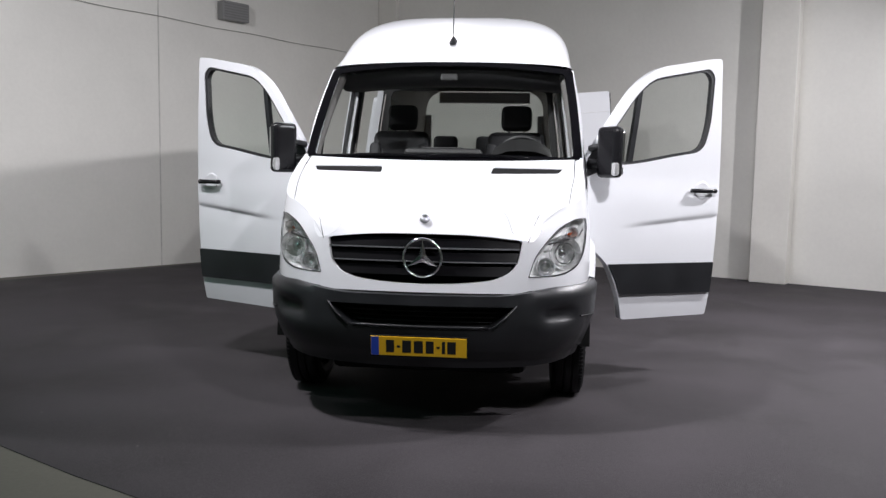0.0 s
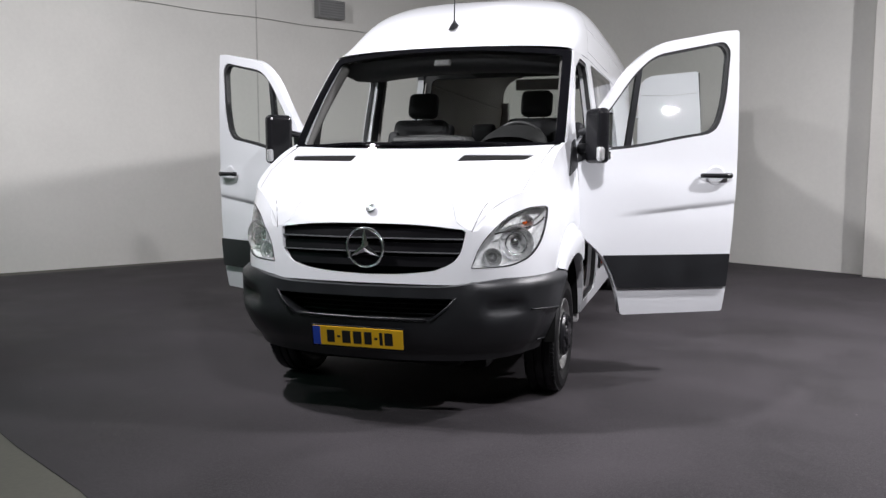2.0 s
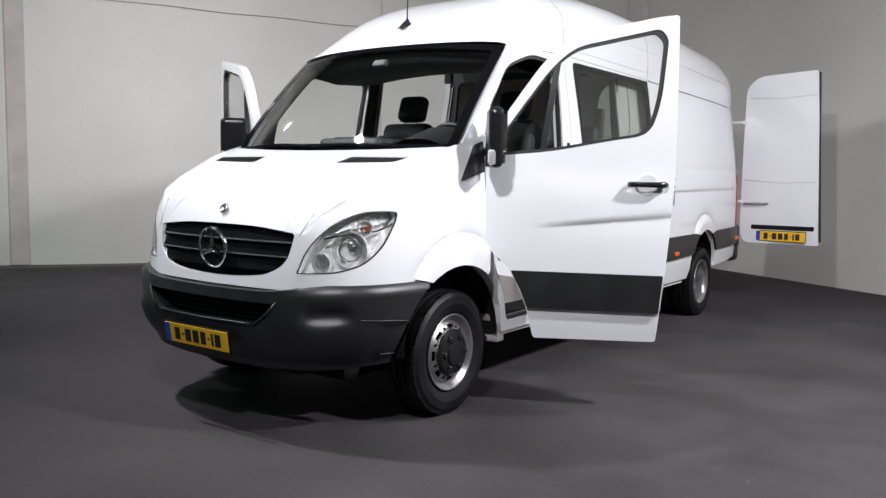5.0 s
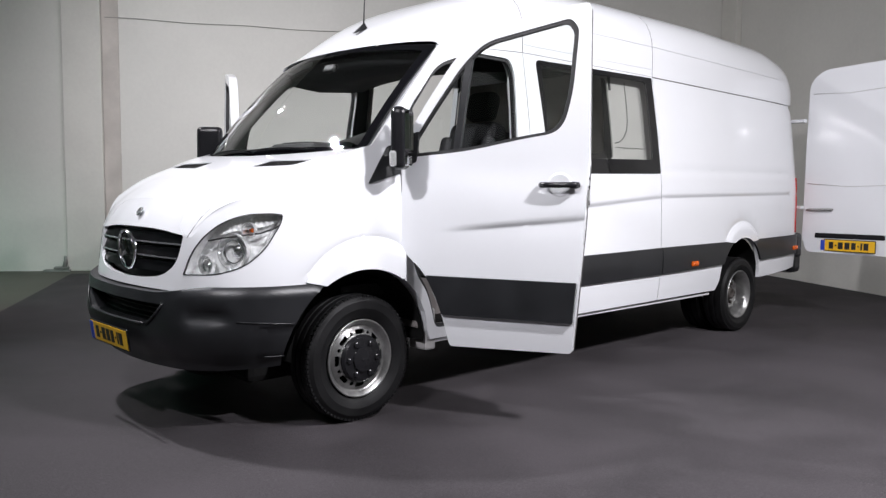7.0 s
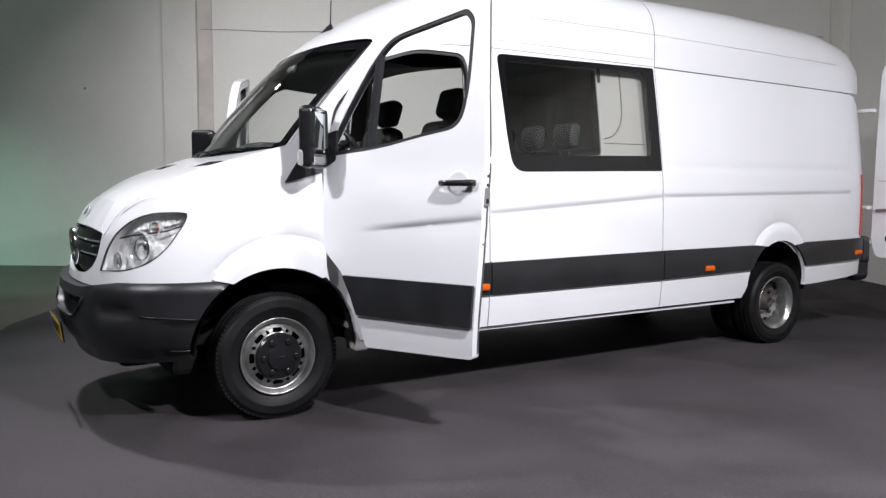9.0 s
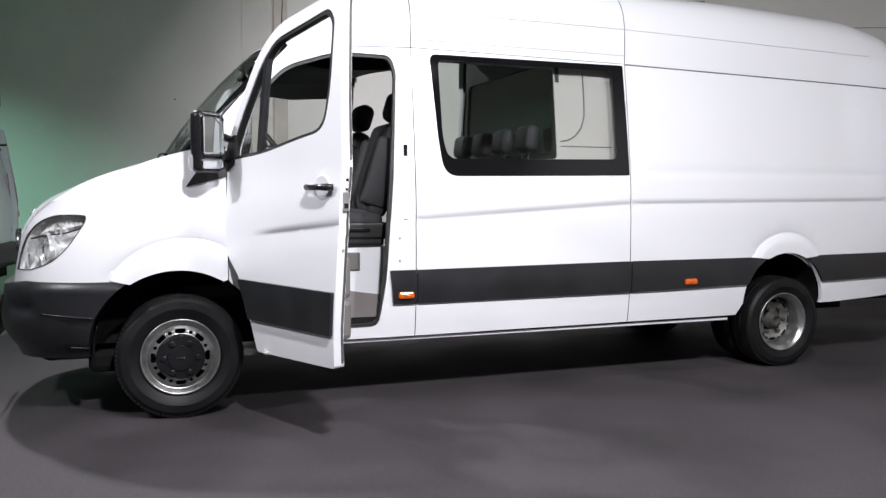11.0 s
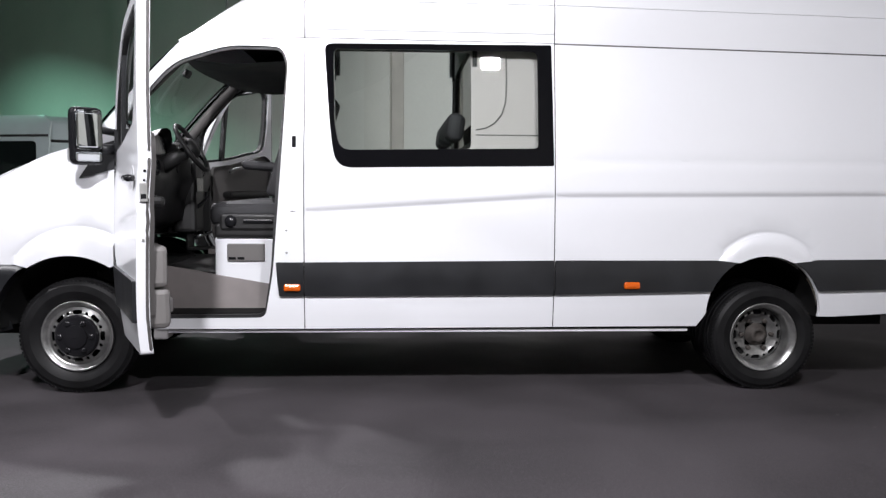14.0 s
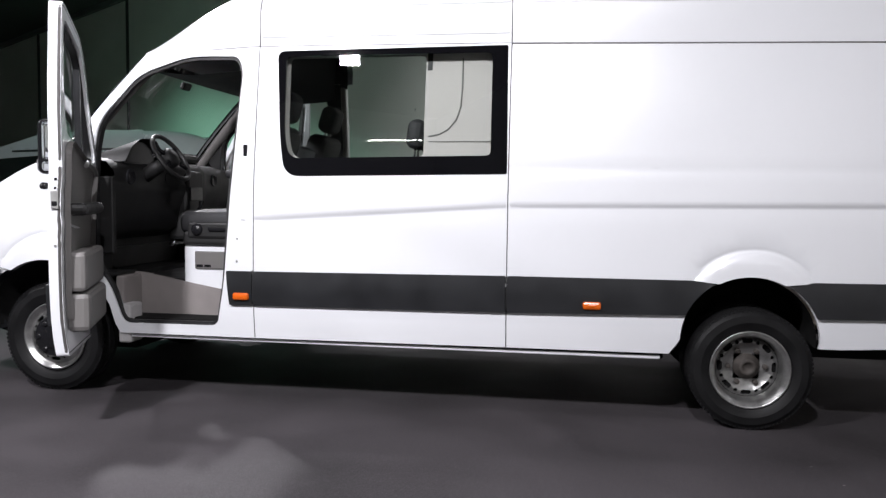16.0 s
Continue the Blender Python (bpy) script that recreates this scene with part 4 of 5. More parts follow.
HX, HY = 0.955, 1.285
DOORSEAL = mat("grey_rubber", (0.06, 0.056, 0.055), 0.6, vary=0.2)
DOOR = [(0.0, 0.975, 0.01), (0.0, 1.53, 0.02), (0.12, 1.72, 0.1), (0.34, 2.03, 0.12), (0.52, 2.165, 0.15), (0.97, 2.25, 0.03), (1.062, 2.256, 0.02), (1.075, 1.4, 0.1), (1.045, 0.9, 0.2), (1.0, 0.432, 0.02), (0.305, 0.42, 0.02), (0.262, 0.61, 0.1), (0.165, 0.82, 0.1), (0.07, 0.905, 0.06)]
DWIN = [(0.055, 1.475, 0.03), (0.055, 1.53, 0.03), (0.17, 1.70, 0.1), (0.37, 1.975, 0.1), (0.50, 2.09, 0.1), (0.965, 2.185, 0.06), (1.01, 2.13, 0.06), (0.985, 1.80, 0.1), (0.93, 1.60, 0.09), (0.70, 1.565, 0.2), (0.40, 1.505, 0.2)]
for sx in (1, -1):
    def D(s, z, off=0.0, k=sx):
        p = BODY(k * uy(HY + s), z, off + 0.002, False)
        zc = 1.06 + 0.085 * (s - 0.2) / 0.8
        p.x += k * pressed(z - zc) * sm(0.22, 0.6, s)
        p.x += k * 0.105 * max(0.0, (z - 1.4) / 0.86)
        return Vector((p.x - k * HX, p.y - HY, z))
    win = rpoly(DWIN, 0.04, 5)
    cz = [[(0.25, 1.065 + d), (0.60, 1.1025 + d), (1.06, 1.15 + d)] for d in PRESS]
    door = panel("front_door", rpoly(DOOR, 0.02, 5), [win], D, WHITE, van, step=0.045, rim=0.062, back=True, creases=cz, label="white front door standing open")
    door.matrix_basis = hinged(sx, HX, HY, 65.2)
    fin = [(s + (0.5 - s) * 0.05, z + (1.82 - z) * 0.06) for s, z in win]
    panel("window_seal", win, [fin], lambda s, z, off=0.0: D(s, z, off - 0.006), SEAL, door, step=0.04, rim=0.04, grid=False)
    pane = panel("door_window", fin, (), lambda s, z, off=0.0: D(s, z, off - 0.02), GLASS, door, step=0.1)
    pane.visible_shadow = False
    panel("window_divider", [(0.315, 1.50), (0.352, 1.50), (0.425, 2.03), (0.385, 1.99)], (), lambda s, z, off=0.0: D(s, z, off - 0.008), BLACK, door, step=0.1, rim=0.035, back=True)
    panel("rubbing_strip", rpoly([(0.270, 0.60), (1.008, 0.60), (1.026, 0.815), (0.172, 0.815), (0.232, 0.70)], 0.006, 2), (), lambda s, z, off=0.0: D(s, z, off + 0.02), BLACK, door, step=0.06, rim=0.02, label="black plastic rubbing strip")
    # handle in a round dish
    c = D(0.925, 1.325)
    bm = bmesh.new()
    dish = Matrix.Translation(c) @ pose(0, 0, 0, 0, 0, 0 if sx > 0 else 180)
    lathe(bm, [(0.0, 0.003), (0.05, 0.004), (0.062, 0.006), (0.066, 0.002)], 28, dish)
    part("handle_dish", bm, WHITE, door)
    bm = bmesh.new()
    tube(bm, [c + Vector((sx * x, y, 0)) for x, y in ((0.012, -0.10), (0.034, -0.088), (0.040, -0.04), (0.040, 0.05), (0.036, 0.085), (0.012, 0.10))], [0.014, 0.015, 0.014, 0.015, 0.017, 0.015], 10)
    for v in bm.verts:
        v.co.z = c.z + (v.co.z - c.z) * 1.1
    part("door_handle", bm, GLOSSBLACK, door, "black pull handle")
    # inner trim with pocket and pull
    tl = rpoly([(0.16, 0.86), (0.12, 1.44), (0.42, 1.47), (0.90, 1.57), (1.0, 1.52), (0.96, 0.60), (0.38, 0.52)], 0.05, 4)
    panel("door_trim", tl, (), lambda s, z, off=0.0: D(s, z, -off - 0.066), TRIM, door, step=0.08, rim=-0.03)
    bm = bmesh.new()
    q = Matrix.Translation(D(0.55, 0.72)) @ Matrix.Diagonal((sx, 1, 1, 1))
    box(bm, (-0.18, -0.22, -0.17), (-0.064, 0.40, 0.04), 0.03, m=q)
    box(bm, (-0.165, -0.24, 0.045), (-0.064, 0.41, 0.26), 0.025, m=q)
    part("door_pocket", bm, TRIM, door, "grey door pocket")
    bm = bmesh.new()
    box(bm, (-0.17, -0.25, 0.17), (-0.066, 0.36, 0.235), 0.025, m=q @ pose(0, 0, 0.28))
    part("armrest", bm, DARKTRIM, door)
    bm = bmesh.new()
    tube(bm, [D(s, z, -0.115) for s, z in ((0.33, 1.40), (0.40, 1.43), (0.62, 1.46), (0.68, 1.44))], 0.013, 8)
    part("inner_pull", bm, SILVER, door)
    # lock, bolts and pressings on the door's shut face
    for zz, w, h, mt in ((1.235, 0.013, 0.012, GLOSSBLACK), (1.255, 0.018, 0.045, STEEL), (1.02, 0.006, 0.006, STEEL), (1.36, 0.007, 0.007, GLOSSBLACK), (1.315, 0.006, 0.006, GLOSSBLACK)):
        e = D(1.0737 if zz > 1.2 else 1.056, zz, -0.033)
        part("door_lock", boxed((-w, -0.004, -h), (w, 0.0025 if mt is GLOSSBLACK else 0.0015, h), 0.001, m=Matrix.Translation(e)), mt, door)
    # seal round the door's inner edge
    bm = bmesh.new()
    ring = split_edges(rpoly([(s + (0.55 - s) * 0.03, z + (1.35 - z) * 0.018, r) for s, z, r in DOOR], 0.02, 5), 0.06)
    tube(bm, [D(s, z, -0.052) + Vector((0, 0.008 if s > 0.9 else 0, 0)) for s, z in ring + ring[:1]], 0.012, 6)
    part("edge_seal", bm, DOORSEAL, door, "grey rubber edge seal")
    # mirror on its arm
    pts = [(0.004, 1.41), (0.10, 1.45), (0.115, 1.62), (0.05, 1.60), (0.004, 1.53)]
    mir = panel("mirror", rpoly(pts, 0.012, 3), (), lambda s, z, off=0.0: D(s, z, off + 0.006), BLACK, door, step=0.05, rim=0.02, label="black wing mirror on its foot")
    bm = bmesh.new()
    h = Matrix.Translation((sx * 0.178, 0.078, 1.572))
    h = h @ pose(0, 0, 0, 0, 0, sx * 15)
    box(bm, (-0.092, -0.045, -0.168), (0.092, 0.040, 0.168), 0.034, m=h, seg=4)
    part("mirror_housing", bm, GLOSSBLACK, mir)
    bm = bmesh.new()
    box(bm, (-0.074, 0.036, -0.080), (0.074, 0.0425, 0.148), 0.02, m=h)
    box(bm, (-0.074, 0.036, -0.148), (0.074, 0.0425, -0.094), 0.012, m=h)
    part("mirror_glass", bm, MIRROR, mir, "silvered mirror glass")
    bm = bmesh.new()
    box(bm, (0.05 if sx > 0 else -0.096, -0.049, -0.155), (0.096 if sx > 0 else -0.05, 0.0, -0.065), 0.018, m=h)
    part("repeater", bm, REFLECTOR, mir, "clear side repeater lamp")
    bm = bmesh.new()
    a = D(0.02, 1.50, 0.0)
    tube(bm, [a, a + Vector((sx * 0.04, 0.02, 0.0)), a + Vector((sx * 0.13, 0.055, 0.01))], [0.034, 0.03, 0.026], 8)
    tube(bm, [D(0.02, 1.60, 0.0), D(0.02, 1.60) + Vector((sx * 0.12, 0.055, 0.02))], 0.022, 8)
    part("mirror_arm", bm, BLACK, mir)

# ---- van: rear doors, folded round by half a turn ----
for sx in (1,):
    R = lambda x, z, off=0.0, k=sx: Vector((k * x, 6.71 + 0.07 * (x - 0.93) + 0.045 * max(0.0, z - 0.9) + 0.03 * max(0.0, z - 1.5) ** 2 - off, z))
    line = rpoly([(0.945, 0.80, 0.05), (0.99, 0.665, 0.05), (1.77, 0.66, 0.02), (1.70, 2.0, 0.1), (1.655, 2.57, 0.03), (1.05, 2.52, 0.12), (0.93, 2.40, 0.1)], 0.03, 5)
    rd = panel("rear_door", line, (), R, WHITE, van, step=0.07, rim=0.055, back=True, creases=[[(0.97, 2.27), (1.66, 2.30)], [(0.97, 1.36), (1.3, 1.335), (1.70, 1.35)]], label="white rear door folded right back")
    panel("door_edge_seal", [(1.755, 0.70), (1.785, 0.70), (1.672, 2.55), (1.645, 2.55)], (), lambda x, z, off=0.0: R(x, z, off - 0.01), SEAL, rd, step=0.2, rim=0.06, back=True)
    panel("grip_recess", rpoly([(1.07, 0.815), (1.72, 0.815), (1.72, 0.865), (1.07, 0.865)], 0.01, 3), (), lambda x, z, off=0.0: R(x, z, off + 0.004), GLOSSBLACK, rd, step=0.2, rim=0.01, label="black grip strip")
    plate(Matrix.Translation(R(1.385, 0.745, 0.012)), rd)
    bm = bmesh.new()
    tube(bm, [R(0.985, 1.10, 0.018), R(1.0, 1.10, 0.028), R(1.22, 1.105, 0.028), R(1.235, 1.105, 0.018)], 0.011, 8)
    part("door_stay", bm, STEEL, rd)
    for zz in (0.80, 1.12, 2.0):
        bm = bmesh.new()
        box(bm, (0.80, 6.62, zz - 0.018), (0.96, 6.69, zz + 0.018), 0.01)
        part("hinge", bm, WHITE, rd)
    # grey tubes stand in for the shade along the door's pressed lines
    for a, b in (((0.97, 2.28), (1.665, 2.30)), ((0.97, 1.365), (1.71, 1.35))):
        bm = bmesh.new()
        tube(bm, [R(*a, 0.0), R((a[0] + b[0]) / 2, (a[1] + b[1]) / 2 - 0.02, 0.0), R(*b, 0.0)], 0.004, 5)
        part("press_line", bm, mat("press_shadow", (0.55, 0.55, 0.55), 0.5), rd)

# rear frame, sill and bumper
bm = bmesh.new()
for sx in (1, -1):
    box(bm, (min(sx * 0.70, sx * 0.80), 6.50, 0.55), (max(sx * 0.70, sx * 0.80), 6.60, 2.2), 0.01)
box(bm, (-0.60, 6.50, 2.36), (0.60, 6.58, 2.50), 0.01)
part("rear_frame", bm, WHITE, van)
bm = bmesh.new()
box(bm, (-0.955, 6.50, 0.45), (0.955, 6.70, 0.66), 0.05)
for sx in (1, -1):
    box(bm, (min(sx * 0.84, sx * 0.965), 6.53, 0.60), (max(sx * 0.84, sx * 0.965), 6.69, 0.86), 0.04)
part("rear_bumper", bm, BLACK, van, "black rear bumper with a step")

# ---- van: wheels and underbody ----
HUBMAT = mat("rusty_hub", (0.055, 0.048, 0.043), 0.7, metal=0.3, vary=0.35, scale=30)


def wheel(x, y, sx, dish, high=0.341, swell=0.975):
    """Tyre and steel rim; dish: how deep the wheel's disc lies behind the outer lip."""
    m = Matrix.Translation((sx * x, y, high)) @ Matrix.Diagonal((sx, 0.975, 0.975, 1))
    mt = Matrix.Translation((sx * x, y, high)) @ Matrix.Diagonal((sx, swell, swell, 1))
    bm = bmesh.new()
    prof = [(0.215, -0.155), (0.235, -0.178), (0.275, -0.192), (0.315, -0.188), (0.336, -0.172)]
    for a, b in ((-0.165, -0.125), (-0.115, -0.075), (-0.065, -0.025)):
        prof += [(0.347, a + 0.002), (0.349, (a + b) / 2), (0.347, b - 0.002), (0.337, b), (0.337, b + 0.008)]
    prof += [(0.344, -0.016), (0.336, -0.008), (0.315, 0.008), (0.275, 0.012), (0.24, 0.0), (0.215, -0.018)]
    lathe(bm, prof, 64, mt)
    # tread blocks along the shoulders
    for i in range(84):
        a = 2 * math.pi * i / 84
        for s in (-0.018, -0.160):
            q = mt @ pose(0, 0, 0, math.degrees(a), 0, 0)
            box(bm, (s - 0.012, -0.008, 0.334), (s + 0.012, 0.008, 0.3455), m=q)
    tyre = part("wheel", bm, TYRE, van, "black tyre on a silver steel rim")
    bm = bmesh.new()
    lathe(bm, [(0.212, -0.165), (0.205, -0.14), (0.19, -0.12), (0.186, -0.05), (0.196, -0.03), (0.205, -0.022), (0.222, -0.014), (0.226, -0.004), (0.222, 0.002), (0.214, -0.004), (0.206, -0.014), (0.196, -0.02), (0.186, -0.045), (0.183, -dish)], 56, m)
    holes = []
    for i in range(8):
        a = 2 * math.pi * i / 8
        c, s = math.cos(a), math.sin(a)
        rot = lambda p: (p[0] * c - p[1] * s, p[0] * s + p[1] * c)
        holes.append([rot(p) for p in rpoly([(0.138, -0.028), (0.166, -0.032), (0.166, 0.032), (0.138, 0.028)], 0.014, 4)])
        a2 = a + math.pi / 8
        holes.append(circle(0.152 * math.cos(a2), 0.152 * math.sin(a2), 0.0115, 10))
    cone = lambda u, v, off=0.0: m @ Vector((-dish + off + 0.025 * sm(0.185, 0.15, math.hypot(u, v)) - 0.02 * sm(0.135, 0.11, math.hypot(u, v)) * (1 if dish > 0.06 else -1), u, v))
    skin(bm, circle(0, 0, 0.184, 48), holes, cone, step=0.035, rim=0.012)
    rim = part("rim", bm, SILVER, tyre, "silver painted steel rim")
    bm = bmesh.new()
    lathe(bm, [(0.180, -0.12), (0.0, -0.12)], 32, m)
    part("brake_drum", bm, UNDER, tyre)
    bm = bmesh.new()
    if dish < 0.06:
        lathe(bm, [(0.136, -0.02), (0.138, 0.004), (0.126, 0.018), (0.075, 0.024), (0.072, 0.034), (0.045, 0.038), (0.0, 0.040)], 40, m)
        for i in range(6):
            a = 2 * math.pi * i / 6
            lathe(bm, [(0.019, 0.0), (0.018, 0.030), (0.012, 0.034), (0.0, 0.034)], 12, m @ Matrix.Translation((0, 0.097 * math.cos(a), 0.097 * math.sin(a))))
        box(bm, (0.039, -0.022, -0.006), (0.042, 0.022, 0.006), 0.002, m=m)
        part("hub_cap", bm, GLOSSBLACK, tyre, "black plastic hub cap")
    else:
        lathe(bm, [(0.078, -dish), (0.072, -dish + 0.025), (0.052, -dish + 0.03), (0.05, -dish + 0.055), (0.03, -dish + 0.06), (0.028, -dish + 0.05), (0.0, -dish + 0.05)], 28, m)
        part("hub", bm, HUBMAT, tyre, "dark rusty steel hub")
        for i in range(6):
            bm = bmesh.new()
            a = 2 * math.pi * i / 6
            lathe(bm, [(0.016, -dish - 0.01), (0.016, -dish + 0.03), (0.008, -dish + 0.034), (0.0, -dish + 0.034)], 6, m @ Matrix.Translation((0, 0.104 * math.cos(a), 0.104 * math.sin(a))), smooth=False)
            part("wheel_nut", bm, HUBMAT, tyre)
    return tyre


for sx in (1, -1):
    wheel(0.935, 1.008, sx, 0.035, 0.3555, 1.018)
    wheel(0.972, 5.329, sx, 0.125)
    wheel(0.735, 5.329, sx, 0.05)
    for c, deep in ((ARCH_F, 0.36), (ARCH_R, 0.52)):
        bm = bmesh.new()
        a = arc(c, RA - 0.015, 0.40, 0.40, 30) if c is ARCH_F else rear_arch(0.012)
        p = [bm.verts.new((sx * 0.955, y, z)) for y, z in a]
        q = [bm.verts.new((sx * (0.955 - deep), y, z)) for y, z in a]
        for i in range(len(a) - 1):
            bm.faces.new([p[i], p[i + 1], q[i + 1], q[i]]).smooth = True
        bm.faces.new(q)
        part("wheel_housing", bm, UNDER, van)
bm = bmesh.new()
box(bm, (-0.55, 0.35, 0.36), (0.55, 1.40, 0.75), 0.05)
box(bm, (-0.60, 0.50, 0.22), (0.58, 1.4, 0.36), 0.04)
box(bm, (-0.50, 0.24, 0.29), (0.50, 0.56, 0.42), 0.04)
part("engine_tray", bm, UNDER, van)
bm = bmesh.new()
box(bm, (-0.90, 1.47, 0.44), (0.90, 4.82, 0.495))
chassis = part("chassis", bm, UNDER, van)
part("rear_floor_pan", boxed((-0.90, 5.83, 0.47), (0.90, 6.5, 0.495)), UNDER, van)
for s in (1, -1):
    part("frame_rail", boxed((s * 0.45 - 0.04, 1.3, 0.34), (s * 0.45 + 0.04, 6.4, 0.437)), UNDER, chassis)
    part("sill_rail", boxed((min(s * 0.84, s * 0.925), 1.5, 0.375), (max(s * 0.84, s * 0.925), 4.86, 0.437), 0.01), UNDER, chassis)
part("fuel_tank", boxed((0.50, 2.6, 0.33), (0.72, 3.9, 0.437), 0.03), UNDER, chassis)
part("exhaust_box", boxed((-0.80, 1.9, 0.24), (-0.52, 4.5, 0.437), 0.03), UNDER, chassis)
bm = bmesh.new()
tube(bm, [(-0.7, 5.329, 0.345), (0.7, 5.329, 0.345)], 0.06, 10)
part("rear_axle", bm, UNDER, chassis)
# floor tone kept pale to bounce light up into the load bay
bm = bmesh.new()
box(bm, (-0.88, 2.46, 0.50), (0.88, 4.82, 0.53))
box(bm, (-0.42, 4.82, 0.50), (0.42, 5.83, 0.53))
box(bm, (-0.88, 5.83, 0.50), (0.88, 6.52, 0.53))
part("load_floor", bm, PLY, van)

# ---- van: cab ----
for sx in (1, -1):
    L = lambda y, z, off=0.0, s=sx: BODY(s * uy(y), z, off - 0.07, False)
    hole = rpoly(DOOR_HOLE, 0.05, 4)
    panel("pillar_trim", [(1.50, 0.44), (1.30, 0.80), (1.28, 1.40), (1.20, 1.62), (1.62, 2.10), (1.75, 2.16), (2.43, 2.19), (2.43, 0.44)], [hole], L, DARKTRIM, van, step=0.1, rim=0.01)
    bm = bmesh.new()
    tube(bm, [WS(sx * (0.985 - 0.03 * b), b, -0.05) + Vector((0, 0.03, 0)) for b in np.linspace(0.0, 0.97, 12)], 0.042, 8)
    part("screen_pillar_trim", bm, TRIM, van, "grey inner pillar trim")
    # kick panel beside the footwell
    part("kick_panel", boxed((min(sx * 0.86, sx * 0.90), 1.10, 0.90), (max(sx * 0.86, sx * 0.90), 1.42, 1.40), 0.01), DARKTRIM, van)
    # step well
    bm = bmesh.new()
    a, b = sorted((sx * 0.70, sx * 0.915))
    box(bm, (a, 1.50, 0.465), (b, 2.24, 0.485), 0.006)
    skin(bm, [(1.44, 0.47), (2.32, 0.47), (2.32, 0.63), (2.14, 0.655), (1.52, 0.765), (1.44, 0.77)], (), lambda y, z, off=0.0, s=sx: Vector((s * (0.70 + off), y, z)), step=0.1, rim=0.03, back=True)
    for k in range(7):
        box(bm, (a + 0.03, 1.60 + k * 0.08, 0.485), (b - 0.04, 1.63 + k * 0.08, 0.490))
    box(bm, (a, 1.44, 0.47), (b, 1.50, 0.76), 0.01)
    part("step_well", bm, STEPGREY, van, "grey plastic entrance step")
for sx in (1, -1):
    bm = bmesh.new()
    box(bm, (min(sx * 0.68, sx * 0.90), 1.05, 0.865), (max(sx * 0.68, sx * 0.90), 1.27, 0.885), 0.004)
    box(bm, (min(sx * 0.68, sx * 0.90), 1.26, 0.76), (max(sx * 0.68, sx * 0.90), 1.45, 0.78), 0.004)
    box(bm, (min(sx * 0.68, sx * 0.90), 1.255, 0.76), (max(sx * 0.68, sx * 0.90), 1.275, 0.885), 0.004)
    part("footwell_floor", bm, DARKTRIM, van)
part("cab_floor", boxed((-0.69, 1.05, 0.66), (0.69, 2.45, 0.73)), DARKTRIM, van)
part("lower_firewall", boxed((-0.59, 1.02, 0.45), (0.59, 1.06, 0.895)), DARKTRIM, van)
part("firewall", boxed((-0.90, 1.02, 0.90), (0.90, 1.06, 1.45)), DARKTRIM, van)
# overhead shelf and lining above the screen
bm = bmesh.new()
n = 24
rows = []
for yo, zo in ((0.02, -0.02), (0.05, -0.075), (0.30, -0.10), (0.72, -0.07), (0.74, 0.25)):
    r = []
    for i in range(n + 1):
        a = -1 + 2 * i / n
        p = WS(a * 0.99, 0.985, -0.03)
        r.append(bm.verts.new((p.x, p.y + yo, p.z + zo)))
    rows.append(r)
for p, q in zip(rows, rows[1:]):
    for i in range(n):
        bm.faces.new([p[i], p[i + 1], q[i + 1], q[i]]).smooth = True
part("overhead_shelf", bm, LINER, van, "dark overhead shelf above the windscreen")
m = Matrix.Translation(WS(0, 0.88, -0.06)) @ pose(0, 0, 0, -30, 0, 0)
part("sensor_pod", boxed((-0.06, -0.015, -0.03), (0.06, 0.02, 0.03), 0.014, m=m), DARKTRIM, van)

# dashboard
bm = bmesh.new()
prof = [(0.98, 1.42), (1.0, 1.50), (1.12, 1.525), (1.32, 1.52), (1.42, 1.49), (1.47, 1.43), (1.47, 1.30), (1.43, 1.20), (1.40, 1.05), (1.30, 0.98), (1.06, 0.98)]
n = 20
rows = []
for i in range(n + 1):
    x = -0.88 + 1.76 * i / n
    rows.append([bm.verts.new((x, y - 0.05 * (x / 0.88) ** 2 + (0.05 * sm(0.30, 0.2, abs(x)) if y > 1.35 else 0), z + (0.02 * sm(0.34, 0.26, abs(x)) if z > 1.4 else 0))) for y, z in prof])
for p, q in zip(rows, rows[1:]):
    for i in range(len(prof) - 1):
        bm.faces.new([p[i], p[i + 1], q[i + 1], q[i]]).smooth = True
dash = part("dashboard", bm, DARKTRIM, van, "dark grey dashboard")
part("centre_bin", boxed((-0.27, 1.16, 1.52), (0.25, 1.44, 1.585), 0.03), DARKTRIM, dash, "dark grey stowage bin on the dashboard")
part("bin_lid", boxed((-0.15, 1.18, 1.575), (0.13, 1.42, 1.592), 0.008), DARKTRIM, dash)
bm = bmesh.new()
hood = [(0.29, 0.0), (0.33, 0.10), (0.42, 0.155), (0.52, 0.165), (0.62, 0.155), (0.71, 0.10), (0.75, 0.0)]
ra = [bm.verts.new((x, 1.46 - 0.04 * (1 - h / 0.165), 1.50 + h)) for x, h in hood]
rb = [bm.verts.new((0.52 + (x - 0.52) * 0.9, 1.18, 1.50 + h * 0.45)) for x, h in hood]
for i in range(6):
    bm.faces.new([ra[i], ra[i + 1], rb[i + 1], rb[i]]).smooth = True
part("instrument_hood", bm, DARKTRIM, dash)
bm = bmesh.new()
bm.faces.new([bm.verts.new((x * 0.96 + 0.02, 1.40, 1.49 + h * 0.92)) for x, h in hood])
part("instrument_face", bm, GLOSSBLACK, dash)
